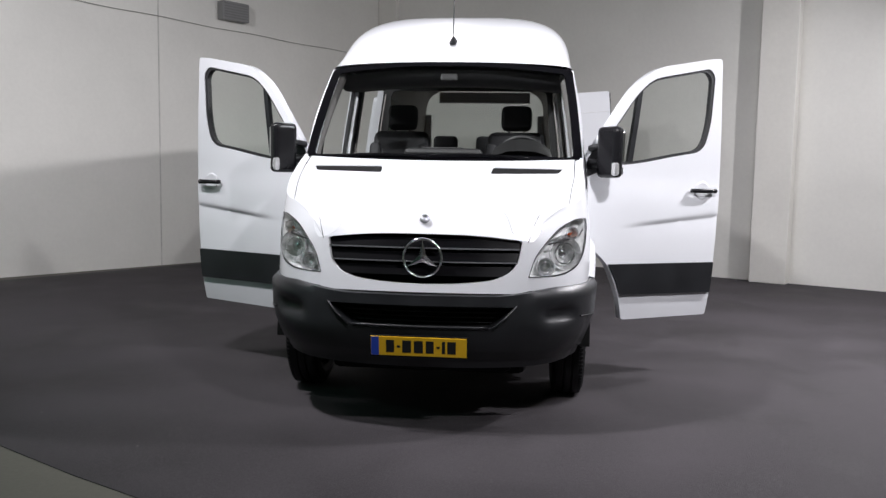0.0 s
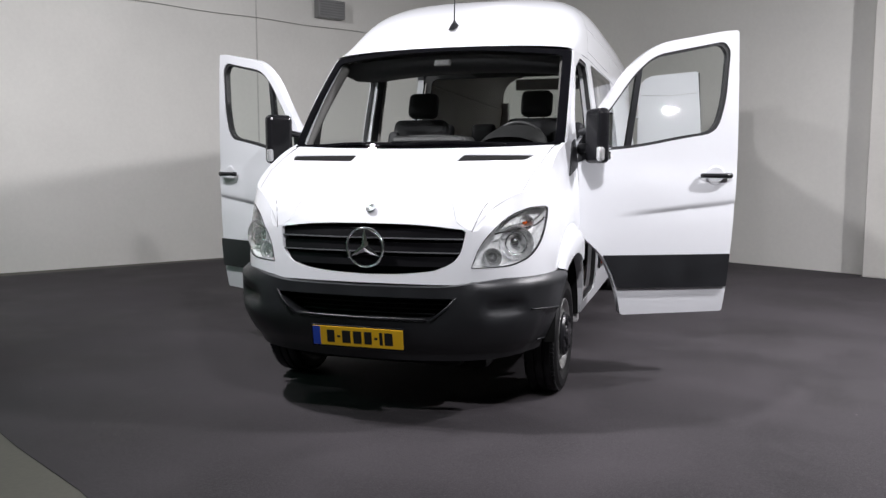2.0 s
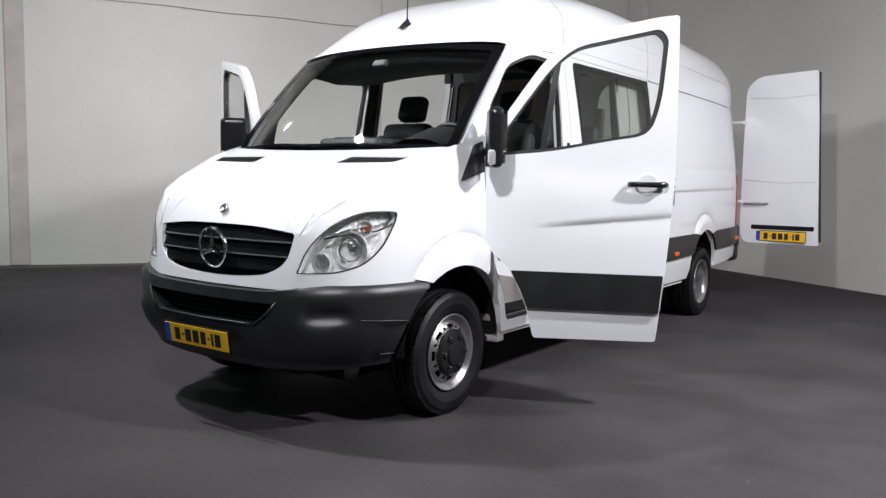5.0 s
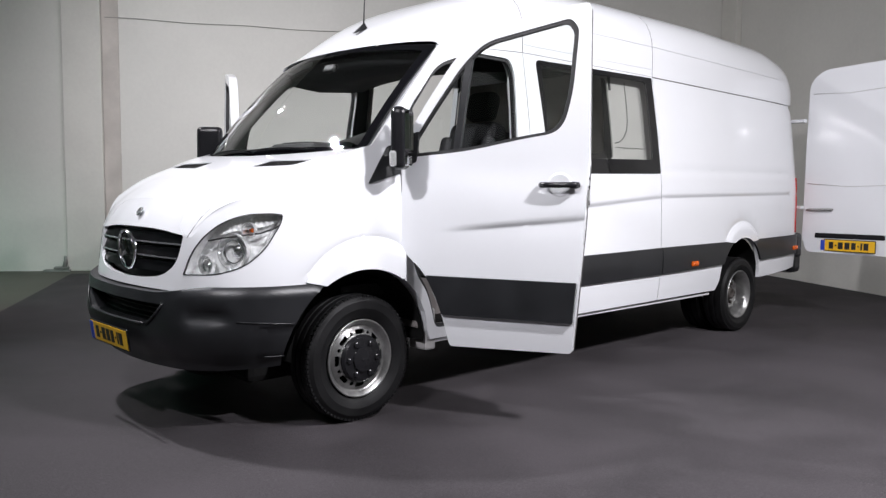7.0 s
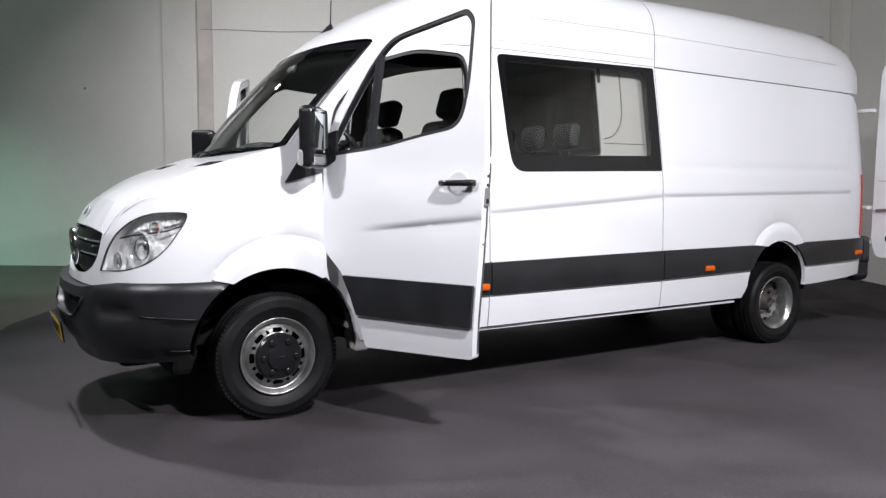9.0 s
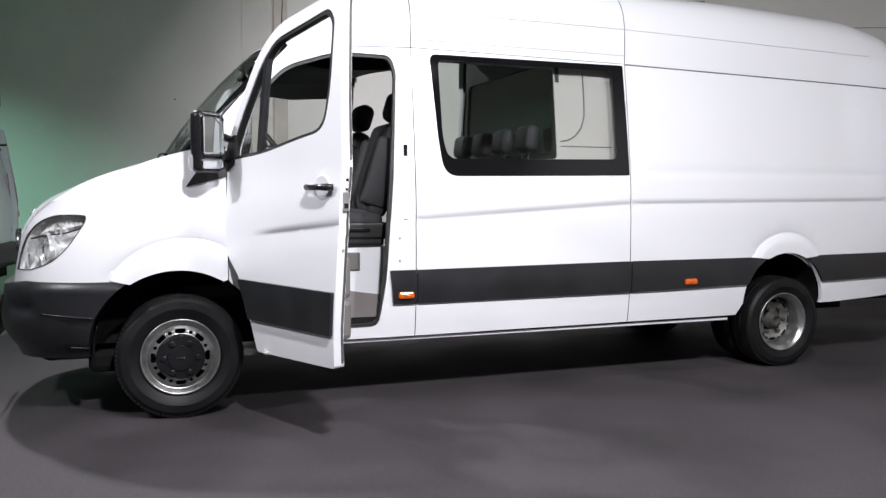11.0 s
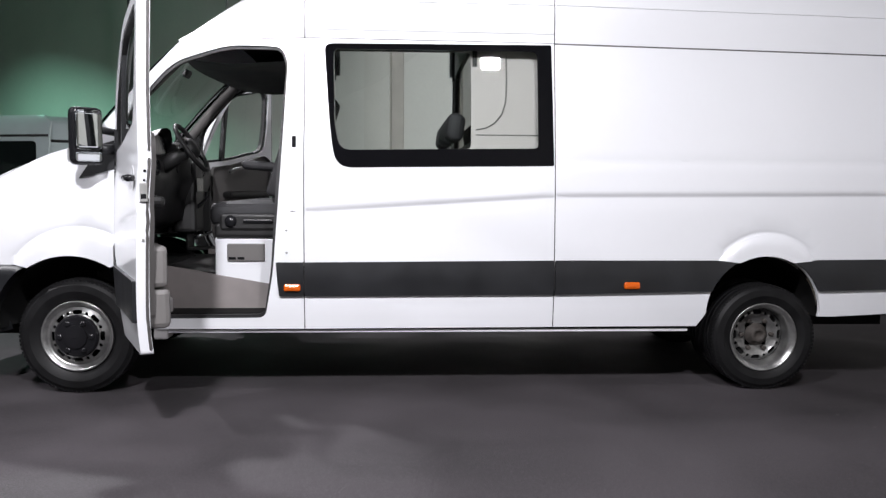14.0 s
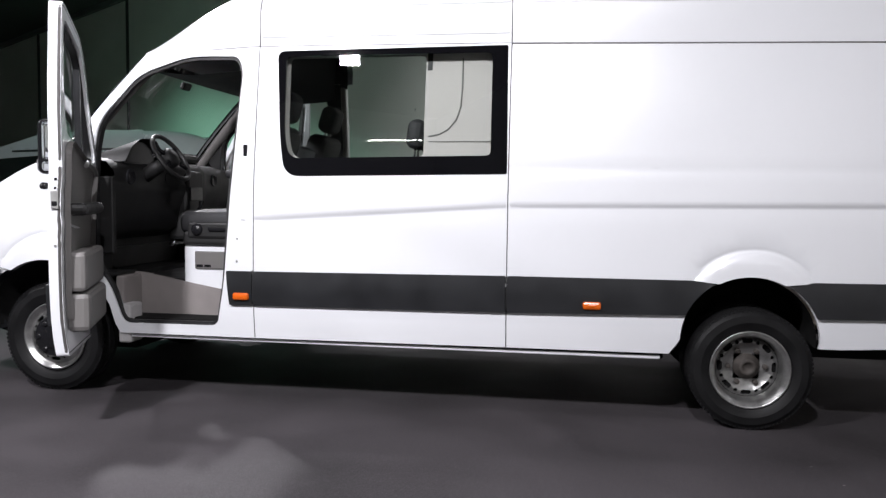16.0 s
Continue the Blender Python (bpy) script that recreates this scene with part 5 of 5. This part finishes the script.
for x in (-0.45, -0.06, 0.10, 0.28, 0.76):
    bm = bmesh.new()
    lathe(bm, [(0.0, 0.0), (0.035, 0.0), (0.045, 0.012), (0.05, 0.0)], 20, Matrix.Translation((x, 1.46 + (0.05 if abs(x) < 0.2 else 0), 1.40)) @ pose(0, 0, 0, 0, 0, 90))
    part("air_vent", bm, GLOSSBLACK, dash)
part("console", boxed((-0.13, 1.38, 0.95), (0.13, 1.54, 1.46), 0.03), DARKTRIM, dash)
part("radio", boxed((-0.095, 1.535, 1.24), (0.095, 1.546, 1.34), 0.004), GLOSSBLACK, dash)
bm = bmesh.new()
tube(bm, [(0.05, 1.50, 1.10), (0.06, 1.60, 1.19), (0.06, 1.61, 1.24)], [0.014, 0.012, 0.02], 8)
part("gear_lever", bm, GLOSSBLACK, dash)

# steering wheel
sw = Matrix.Translation((0.52, 1.62, 1.535)) @ pose(0, 0, 0, 0, 0, 90) @ pose(0, 0, 0, 0, -33, 0)
bm = bmesh.new()
ring = [(0.172 + 0.016 * math.cos(2 * math.pi * k / 10), 0.016 * math.sin(2 * math.pi * k / 10)) for k in range(11)]
lathe(bm, ring, 40, sw)
wheel_s = part("steering_wheel", bm, DARKTRIM, van, "dark four-spoke steering wheel")
bm = bmesh.new()
lathe(bm, [(0.0, 0.035), (0.05, 0.032), (0.068, 0.015), (0.07, -0.03)], 24, sw)
part("horn_pad", bm, DARKTRIM, wheel_s)
for a in (60, 120, 240, 300):
    bm = bmesh.new()
    box(bm, (-0.012, -0.014, 0.05), (0.008, 0.014, 0.168), 0.004, m=sw @ pose(0, 0, 0, a, 0, 0))
    part("spoke", bm, GLOSSBLACK, wheel_s)
bm = bmesh.new()
tube(bm, [sw @ Vector((-0.02, 0, 0)), sw @ Vector((-0.26, 0, 0))], 0.05, 12)
part("column", bm, DARKTRIM, wheel_s)
for s in (1, -1):
    bm = bmesh.new()
    o = sw @ Vector((-0.05, 0, 0))
    tube(bm, [o, o + Vector((s * 0.10, 0.0, 0.02)), o + Vector((s * 0.19, 0.02, 0.03))], [0.012, 0.01, 0.013], 8)
    part("stalk", bm, GLOSSBLACK, wheel_s)


def cushion(lo, hi, r, m, puff=0.02):
    """An upholstered block with rounded edges and a slight swell."""
    bm = bmesh.new()
    box(bm, lo, hi, r, seg=3)
    bmesh.ops.subdivide_edges(bm, edges=[e for e in bm.edges if e.calc_length() > 0.12], cuts=3, use_grid_fill=True)
    c = Vector([(a + b) / 2 for a, b in zip(lo, hi)])
    h = Vector([(b - a) / 2 for a, b in zip(lo, hi)])
    for v in bm.verts:
        q = Vector([(v.co[i] - c[i]) / h[i] for i in range(3)])
        ax = min(range(3), key=lambda i: h[i])
        w = max(0, 1 - max(abs(q[i]) for i in range(3) if i != ax) ** 2)
        v.co[ax] += math.copysign(puff * w, q[ax])
        v.co = m @ v.co
    for f in bm.faces:
        f.smooth = True
    return bm


def cab_seat(x, arm):
    m = Matrix.Translation((x, 0, 0))
    seat = part("cab_seat", cushion((-0.24, 1.765, 1.03), (0.24, 2.28, 1.175), 0.05, m), CLOTH, van, "black cloth cab seat")
    part("seat_base", boxed((-0.22, 1.80, 0.60), (0.224, 2.36, 0.955), 0.012, m=m), WHITE, seat, "white seat box")
    part("base_panel", boxed((0.225, 1.88, 0.80), (0.2315, 2.12, 0.915), 0.008, m=m), TRIM, seat, "grey cover plate")
    bm = bmesh.new()
    for k, (w0, w1) in enumerate(((0.80, 0.89), (0.905, 0.96))):
        box(bm, (0.2318, 1.89 + k * 0.055, 0.812), (0.234, 1.935 + k * 0.055, 0.828), m=m)
    part("panel_label", bm, GLOSSBLACK, seat)
    part("seat_frame", boxed((-0.245, 1.80, 0.955), (0.25, 2.28, 1.045), 0.02, m=m), DARKTRIM, seat)
    part("side_shield", boxed((0.225, 1.84, 1.0), (0.262, 2.30, 1.11), 0.018, m=m), DARKTRIM, seat)
    bm = bmesh.new()
    box(bm, (0.262, 1.99, 1.05), (0.275, 2.18, 1.075), 0.006, m=m)
    lathe(bm, [(0.0, 0.02), (0.035, 0.018), (0.04, 0.0)], 16, m @ Matrix.Translation((0.26, 1.91, 1.06)))
    part("seat_lever", bm, GLOSSBLACK, seat)
    bm = bmesh.new()
    tube(bm, [m @ Vector(p) for p in ((-0.15, 1.70, 0.97), (-0.15, 1.66, 0.95), (0.15, 1.66, 0.95), (0.15, 1.70, 0.97))], 0.01, 8)
    part("slide_bar", bm, CHROME, seat)
    r = m @ Matrix.Translation((0, 2.22, 1.14)) @ pose(0, 0, 0, -17, 0, 0)
    part("backrest", cushion((-0.23, -0.075, 0.0), (0.23, 0.075, 0.64), 0.06, r), CLOTH, seat)
    for s in (-1, 1):
        part("side_bolster", cushion((s * 0.20 - 0.045, -0.12, 0.06), (s * 0.20 + 0.045, 0.05, 0.52), 0.035, r, 0.01), CLOTH, seat)
    part("headrest", cushion((-0.125, -0.06, 0.66), (0.125, 0.05, 0.87), 0.05, r), CLOTH, seat)
    bm = bmesh.new()
    for s in (-0.06, 0.06):
        tube(bm, [r @ Vector((s, 0, 0.60)), r @ Vector((s, 0, 0.70))], 0.007, 8)
    part("headrest_post", bm, CHROME, seat)
    if arm:
        part("armrest", cushion((0.20 * arm - 0.035, -0.34, 0.24), (0.20 * arm + 0.035, 0.02, 0.305), 0.03, r @ pose(0, 0, 0, 13, 0, 0), 0.0), CLOTH, seat)
    return seat


cab_seat(0.47, -1)
cab_seat(-0.47, 1)

# ---- van: second row and bulkhead ----
bench = part("rear_bench", cushion((-0.84, 2.86, 0.78), (0.84, 3.30, 0.95), 0.05, Matrix.Identity(4)), CLOTH, van, "black row of rear seats")
part("bench_frame", boxed((-0.80, 2.95, 0.53), (0.80, 3.25, 0.78), 0.02), UNDER, bench)
for i in range(4):
    m = Matrix.Translation((-0.60 + 0.40 * i, 3.25, 0.92)) @ pose(0, 0, 0, -8, 0, 0)
    part("backrest", cushion((-0.19, -0.06, 0.0), (0.19, 0.06, 0.62), 0.05, m), CLOTH, bench)
    part("headrest", cushion((-0.115, -0.05, 0.67), (0.115, 0.045, 0.86), 0.045, m), CLOTH, bench)
    bm = bmesh.new()
    for s in (-0.05, 0.05):
        tube(bm, [m @ Vector((s, 0, 0.60)), m @ Vector((s, 0, 0.70))], 0.007, 8)
    part("headrest_post", bm, CHROME, bench)
wall_in = lambda x, z, off=0.0: Vector((x, 3.45 - off, z))
bo = [(-0.86, 0.53), (0.86, 0.53), (0.89, 1.25), (0.80, 2.18), (0.78, 2.45), (0.62, 2.69), (-0.62, 2.69), (-0.78, 2.45), (-0.80, 2.18), (-0.89, 1.25)]
bw = rpoly([(-0.79, 1.58), (0.79, 1.58), (0.735, 2.20), (-0.735, 2.20)], 0.06, 5)
bulk = panel("bulkhead", bo, [bw], wall_in, DARKTRIM, van, step=0.2, rim=0.03, back=True, label="dark partition wall with a window")
pane = panel("partition_window", bw, (), lambda x, z, off=0.0: wall_in(x, z, off - 0.015), GLASS, bulk, step=0.4)
pane.visible_shadow = False
# pressed lines on the lining, where it closes the rear of the side window; darker trim paints in their shade
bm = bmesh.new()
P = lambda y, z: BODY(uy(y), z, -0.0735, False)
tube(bm, [P(y, z) for y, z in ((3.47, 1.65), (3.53, 1.66), (3.585, 1.69), (3.635, 1.75), (3.66, 1.83), (3.665, 1.95), (3.665, 2.12))], 0.005, 6)
tube(bm, [P(3.47 + 0.40 * k / 5, 1.618) for k in range(6)], 0.003, 6)
part("lining_bead", bm, TRIM, van)
# open sliding door, slid back along the far flank
SD = lambda y, z, off=0.0: BODY(-uy(y), z, off + 0.075)
sl = panel("sliding_door", rpoly([(3.62, 0.46), (4.78, 0.46), (4.78, 2.16), (3.66, 2.16)], 0.05, 4), [rpoly([(3.75, 1.50), (4.66, 1.50), (4.64, 2.08), (3.79, 2.08)], 0.06, 4)], SD, WHITE, van, step=0.12, rim=0.05, back=True, label="white sliding door slid fully open")
pane = panel("sliding_door_window", rpoly([(3.75, 1.50), (4.66, 1.50), (4.64, 2.08), (3.79, 2.08)], 0.06, 4), (), lambda y, z, off=0.0: SD(y, z, off - 0.02), TINT, sl, step=0.2)
pane.visible_shadow = False

# ---- van: small parts outside ----
bm = bmesh.new()
p = Vector((0.0, 1.715, 2.365))
vs = [bm.verts.new(p + Vector(v)) for v in ((-0.022, -0.05, -0.02), (0.022, -0.05, -0.02), (0.03, 0.04, 0.02), (-0.03, 0.04, 0.02), (0, 0.035, 0.065))]
for f in ((0, 1, 4), (1, 2, 4), (2, 3, 4), (3, 0, 4), (3, 2, 1, 0)):
    bm.faces.new([vs[i] for i in f])
tube(bm, [p + Vector((0, 0.03, 0.05)), p + Vector((0, 0.04, 0.3)), p + Vector((0, 0.07, 0.62))], [0.005, 0.003, 0.002], 6)
part("aerial", bm, BLACK, van, "black roof aerial with a thin whip")
for x0, x1 in ((0.62, -0.10), (-0.10, -0.78)):
    bm = bmesh.new()
    tube(bm, [WS(x0 + (x1 - x0) * k / 8, 0.012 + 0.018 * math.sin(k / 8 * 3.0), 0.02) for k in range(9)], 0.008, 6)
    part("wiper", bm, SATINBLACK, van, "black windscreen wiper")
bm = bmesh.new()
skin(bm, [(-0.87, 0.0), (0.87, 0.0), (0.87, 0.05), (-0.87, 0.05)], (), lambda u, v, off=0.0: WS(u / 0.88, -v * 1.2, off - 0.012), step=0.08)
part("scuttle", bm, BLACK, van)
# latch and striker on the pillar behind each door opening
for sx in (1, -1):
    for yy, zz, w, h in ((2.345, 1.56, 0.012, 0.035), (2.30, 1.02, 0.006, 0.006), (2.30, 0.88, 0.006, 0.006)):
        bm = bmesh.new()
        box(bm, (-0.006, -w, -h), (0.008, w, h), 0.003, m=Matrix.Translation(BODY(sx * uy(yy), zz)))
        part("striker", bm, GLOSSBLACK if h > 0.03 else STEEL, van)
# mud flap stubs behind the rear wheels
for sx in (1, -1):
    part("mud_flap", boxed((min(sx * 0.72, sx * 0.93), 5.80, 0.47), (max(sx * 0.72, sx * 0.93), 5.815, 0.62), 0.004), UNDER, van)

# sill lip along the foot of the flank, and the step's front end
for sx in (1, -1):
    part("sill_lip", boxed((min(sx * 0.90, sx * 0.942), 1.56, 0.376), (max(sx * 0.90, sx * 0.942), 4.84, 0.396), 0.005), WHITE, van)
    bm = boxed((min(sx * 0.80, sx * 0.950), 1.475, 0.335), (max(sx * 0.80, sx * 0.950), 1.56, 0.585), 0.014)
    end = part("sill_end", bm, mat("sill_plastic", (0.42, 0.41, 0.41), 0.5, vary=0.12, scale=9), van, "scuffed pale sill end behind the front wheel")
    bm = bmesh.new()
    lathe(bm, [(0.0, 0.003), (0.022, 0.002), (0.028, 0.0)], 16, Matrix.Translation((sx * 0.9495, 1.518, 0.47)) @ Matrix.Diagonal((sx, 0.8, 1.2, 1)))
    part("plug", bm, SEAL, end)
    for y in (2.4065, 3.9605):
        bm = bmesh.new()
        tube(bm, [BODY(sx * uy(y), z, 0.009) for z in np.linspace(0.618, 0.828, 8)], 0.0062, 6)
        part("strip_gap", bm, SEAL, van)

# dark gaps under the shut lines
for sx in (1, -1):
    bm = bmesh.new()
    tube(bm, [HOOD(sx * x, y, -0.0035) for x, y in split_edges([(abs(front[-1].x), front[-1].y), (0.718, 0.42), (0.798, 0.70), (0.863, 0.97)], 0.04, False)], 0.0028, 5)
    part("bonnet_gap", bm, SEAL, van)
    bm = bmesh.new()
    tube(bm, [BODY(sx * uy(1.272), z, -0.003) for z in np.linspace(0.82, 1.44, 14)], 0.005, 5)
    part("door_gap", bm, SEAL, van)
    for y in (2.406, 3.960):
        bm = bmesh.new()
        tube(bm, [BODY(sx * uy(y), z, -0.006) for z in np.linspace(0.41, gut(y), 40)], 0.005, 5)
        part("panel_gap", bm, SEAL, van)
# grey that puts the shade of the roof's pressed lines into colour
RIB_SHADE = mat("roof_rib_shade", (0.60, 0.61, 0.63), 0.4, vary=0.05)


def roof_at(y, z, sx):
    """Where the roof's flank reaches a height."""
    lo, hi = 0.0, 1.0
    for _ in range(30):
        mid = (lo + hi) / 2
        lo, hi = (mid, hi) if ROOF(mid, y).z > z else (lo, mid)
    return ROOF(sx * lo, y, 0.0)


for sx in (1, -1):
    for ya, yb, za, zb in ((2.42, 3.95, 2.258, 2.250), (2.42, 3.95, 2.435, 2.43), (3.97, 6.2, 2.43, 2.385)):
        if sx < 0 and ya < 3:
            ya = 3.46
        bm = bmesh.new()
        tube(bm, [roof_at(ya + (yb - ya) * k / 24, za + (zb - za) * k / 24, sx) for k in range(25)], 0.003, 5)
        part("roof_rib", bm, RIB_SHADE, van)
bm = bmesh.new()
tube(bm, [BODY(uy(y), 1.135, -0.001) for y in np.linspace(2.325, 2.400, 6)], 0.0025, 5)
part("filler_flap_seam", bm, SEAL, van)
for y in (2.406, 3.960):
    bm = bmesh.new()
    tube(bm, [ROOF(a, y, -0.006) for a in np.linspace(-1, 1, 40)], 0.005, 5)
    part("panel_gap", bm, SEAL, van)

TRI = [(1.05, 1.325), (1.270, 1.385), (1.270, 1.56), (1.19, 1.535)]
# black corner triangle below each screen pillar
for sx in (1, -1):
    panel("corner_trim", rpoly(TRI, 0.01, 3), (), lambda y, z, off=0.0, s=sx: BODY(s * uy(y), z, off + 0.006), BLACK, van, step=0.05, rim=0.02)
# pale sheet added under the load bay's roof to bounce light inside
bm = bmesh.new()
rows = [[bm.verts.new(ROOF(-1 + 2 * i / 30, 3.48 + 3.05 * j / 24) + Vector((0, 0, -0.055))) for i in range(31)] for j in range(25)]
for r in rows:
    for v in r:
        v.co.x *= 0.93
for p, q in zip(rows, rows[1:]):
    for i in range(30):
        bm.faces.new([p[i], q[i], q[i + 1], p[i + 1]]).smooth = True
part("load_bay_bounce", bm, LINING, van)

# ---- the other vehicle at the back of the hall ----
GREYCAR = mat("grey_car_paint", (0.60, 0.70, 0.70), 0.3, vary=0.04, coat=0.5)
DARKGLASS = mat("dark_window", (0.01, 0.014, 0.014), 0.05, vary=0.1, coat=0.6)
car = thing("minibus", "light grey minibus parked by the wall", "minibus", (-4.75, -0.90, 0))
car.rotation_euler = (0, 0, radians(166.7))
car.scale = (1.08, 1.08, 1.07)


def CAR(s, z, off=0.0, k=1):
    """Flank of the parked minibus: s back to front, z up."""
    w = float(np.interp(z, (0.2, 0.5, 0.9, 1.15, 1.8, 1.95, 2.0), (0.84, 0.93, 0.95, 0.94, 0.80, 0.74, 0.62))) + off
    return Vector((k * w, s, z))


for k in (1, -1):
    F = lambda s, z, off=0.0, q=k: CAR(s, z, off, q)
    ln = [(0.02, 0.35), (0.55, 0.33), (0.62, 0.55), (0.80, 0.66), (1.02, 0.66), (1.2, 0.55), (1.26, 0.33), (3.65, 0.33), (3.72, 0.55), (3.9, 0.66), (4.1, 0.66), (4.28, 0.55), (4.34, 0.35), (4.85, 0.4), (4.88, 0.85), (4.5, 1.02), (3.8, 1.12), (2.85, 1.70), (2.4, 1.80), (1.75, 1.96), (0.2, 1.98), (0.06, 1.9), (0.0, 1.1)]
    wins = [rpoly([(0.14, 1.18), (1.30, 1.18), (1.30, 1.68), (0.20, 1.68)], 0.06, 4), rpoly([(1.50, 1.17), (3.55, 1.13), (2.75, 1.62), (1.50, 1.68)], 0.06, 4)]
    side = panel("side_panel", ln, wins, F, GREYCAR, car, step=0.12, rim=0.03)
    for w in wins:
        panel("side_window", w, (), lambda s, z, off=0.0: F(s, z, off - 0.012), DARKGLASS, car, step=0.2)
    panel("tail_lamp", rpoly([(0.0, 0.9), (0.09, 0.9), (0.09, 1.42), (0.03, 1.42)], 0.02, 3), (), lambda s, z, off=0.0: F(s, z, off + 0.01), RED, car, step=0.1, rim=0.03)
    bm = bmesh.new()
    tube(bm, [F(s, z, 0.004) for s, z in ((0.06, 1.74), (1.2, 1.74), (2.2, 1.73))], 0.014, 6)
    part("roof_rail", bm, SEAL, car)
    for yy in (0.91, 4.0):
        bm = bmesh.new()
        m = Matrix.Translation((k * 0.90, yy, 0.32)) @ Matrix.Diagonal((k, 1, 1, 1))
        lathe(bm, [(0.0, -0.02), (0.19, -0.02), (0.21, 0.0), (0.29, 0.01), (0.32, -0.03), (0.32, -0.18), (0.0, -0.18)], 28, m)
        part("wheel", bm, TYRE, car)
prof = [(0.0, 0.4), (-0.03, 0.7), (-0.02, 1.1), (0.05, 1.9), (0.2, 2.0), (1.0, 2.03), (1.75, 2.0), (2.4, 1.83), (2.85, 1.73), (3.8, 1.15), (4.5, 1.03), (4.87, 0.86), (4.92, 0.45)]
bm = bmesh.new()
rows = []
for i in range(17):
    a = -1 + i / 8
    rows.append([bm.verts.new((a * abs(CAR(0, min(z, 1.99)).x), s + 0.10 * (a * a) * (1 if s < 2 else -1), z - 0.05 * a * a * (1 if z > 1.0 else 0))) for s, z in prof])
for p, q in zip(rows, rows[1:]):
    for i in range(len(prof) - 1):
        bm.faces.new([p[i], q[i], q[i + 1], p[i + 1]]).smooth = True
part("body_shell", bm, GREYCAR, car)
bm = bmesh.new()
tube(bm, [(x, -0.03 + 0.075 + 0.1 * (x / 0.85) ** 2, 1.70 - 0.02 * abs(x)) for x in np.linspace(-0.80, 0.80, 13)], 0.018, 6)
part("rear_seam", bm, SEAL, car)
part("rear_bumper", boxed((-0.88, -0.1, 0.36), (0.88, 0.1, 0.62), 0.05), BLACK, car)
part("underside", boxed((-0.8, 0.1, 0.22), (0.8, 4.7, 0.5)), UNDER, car)
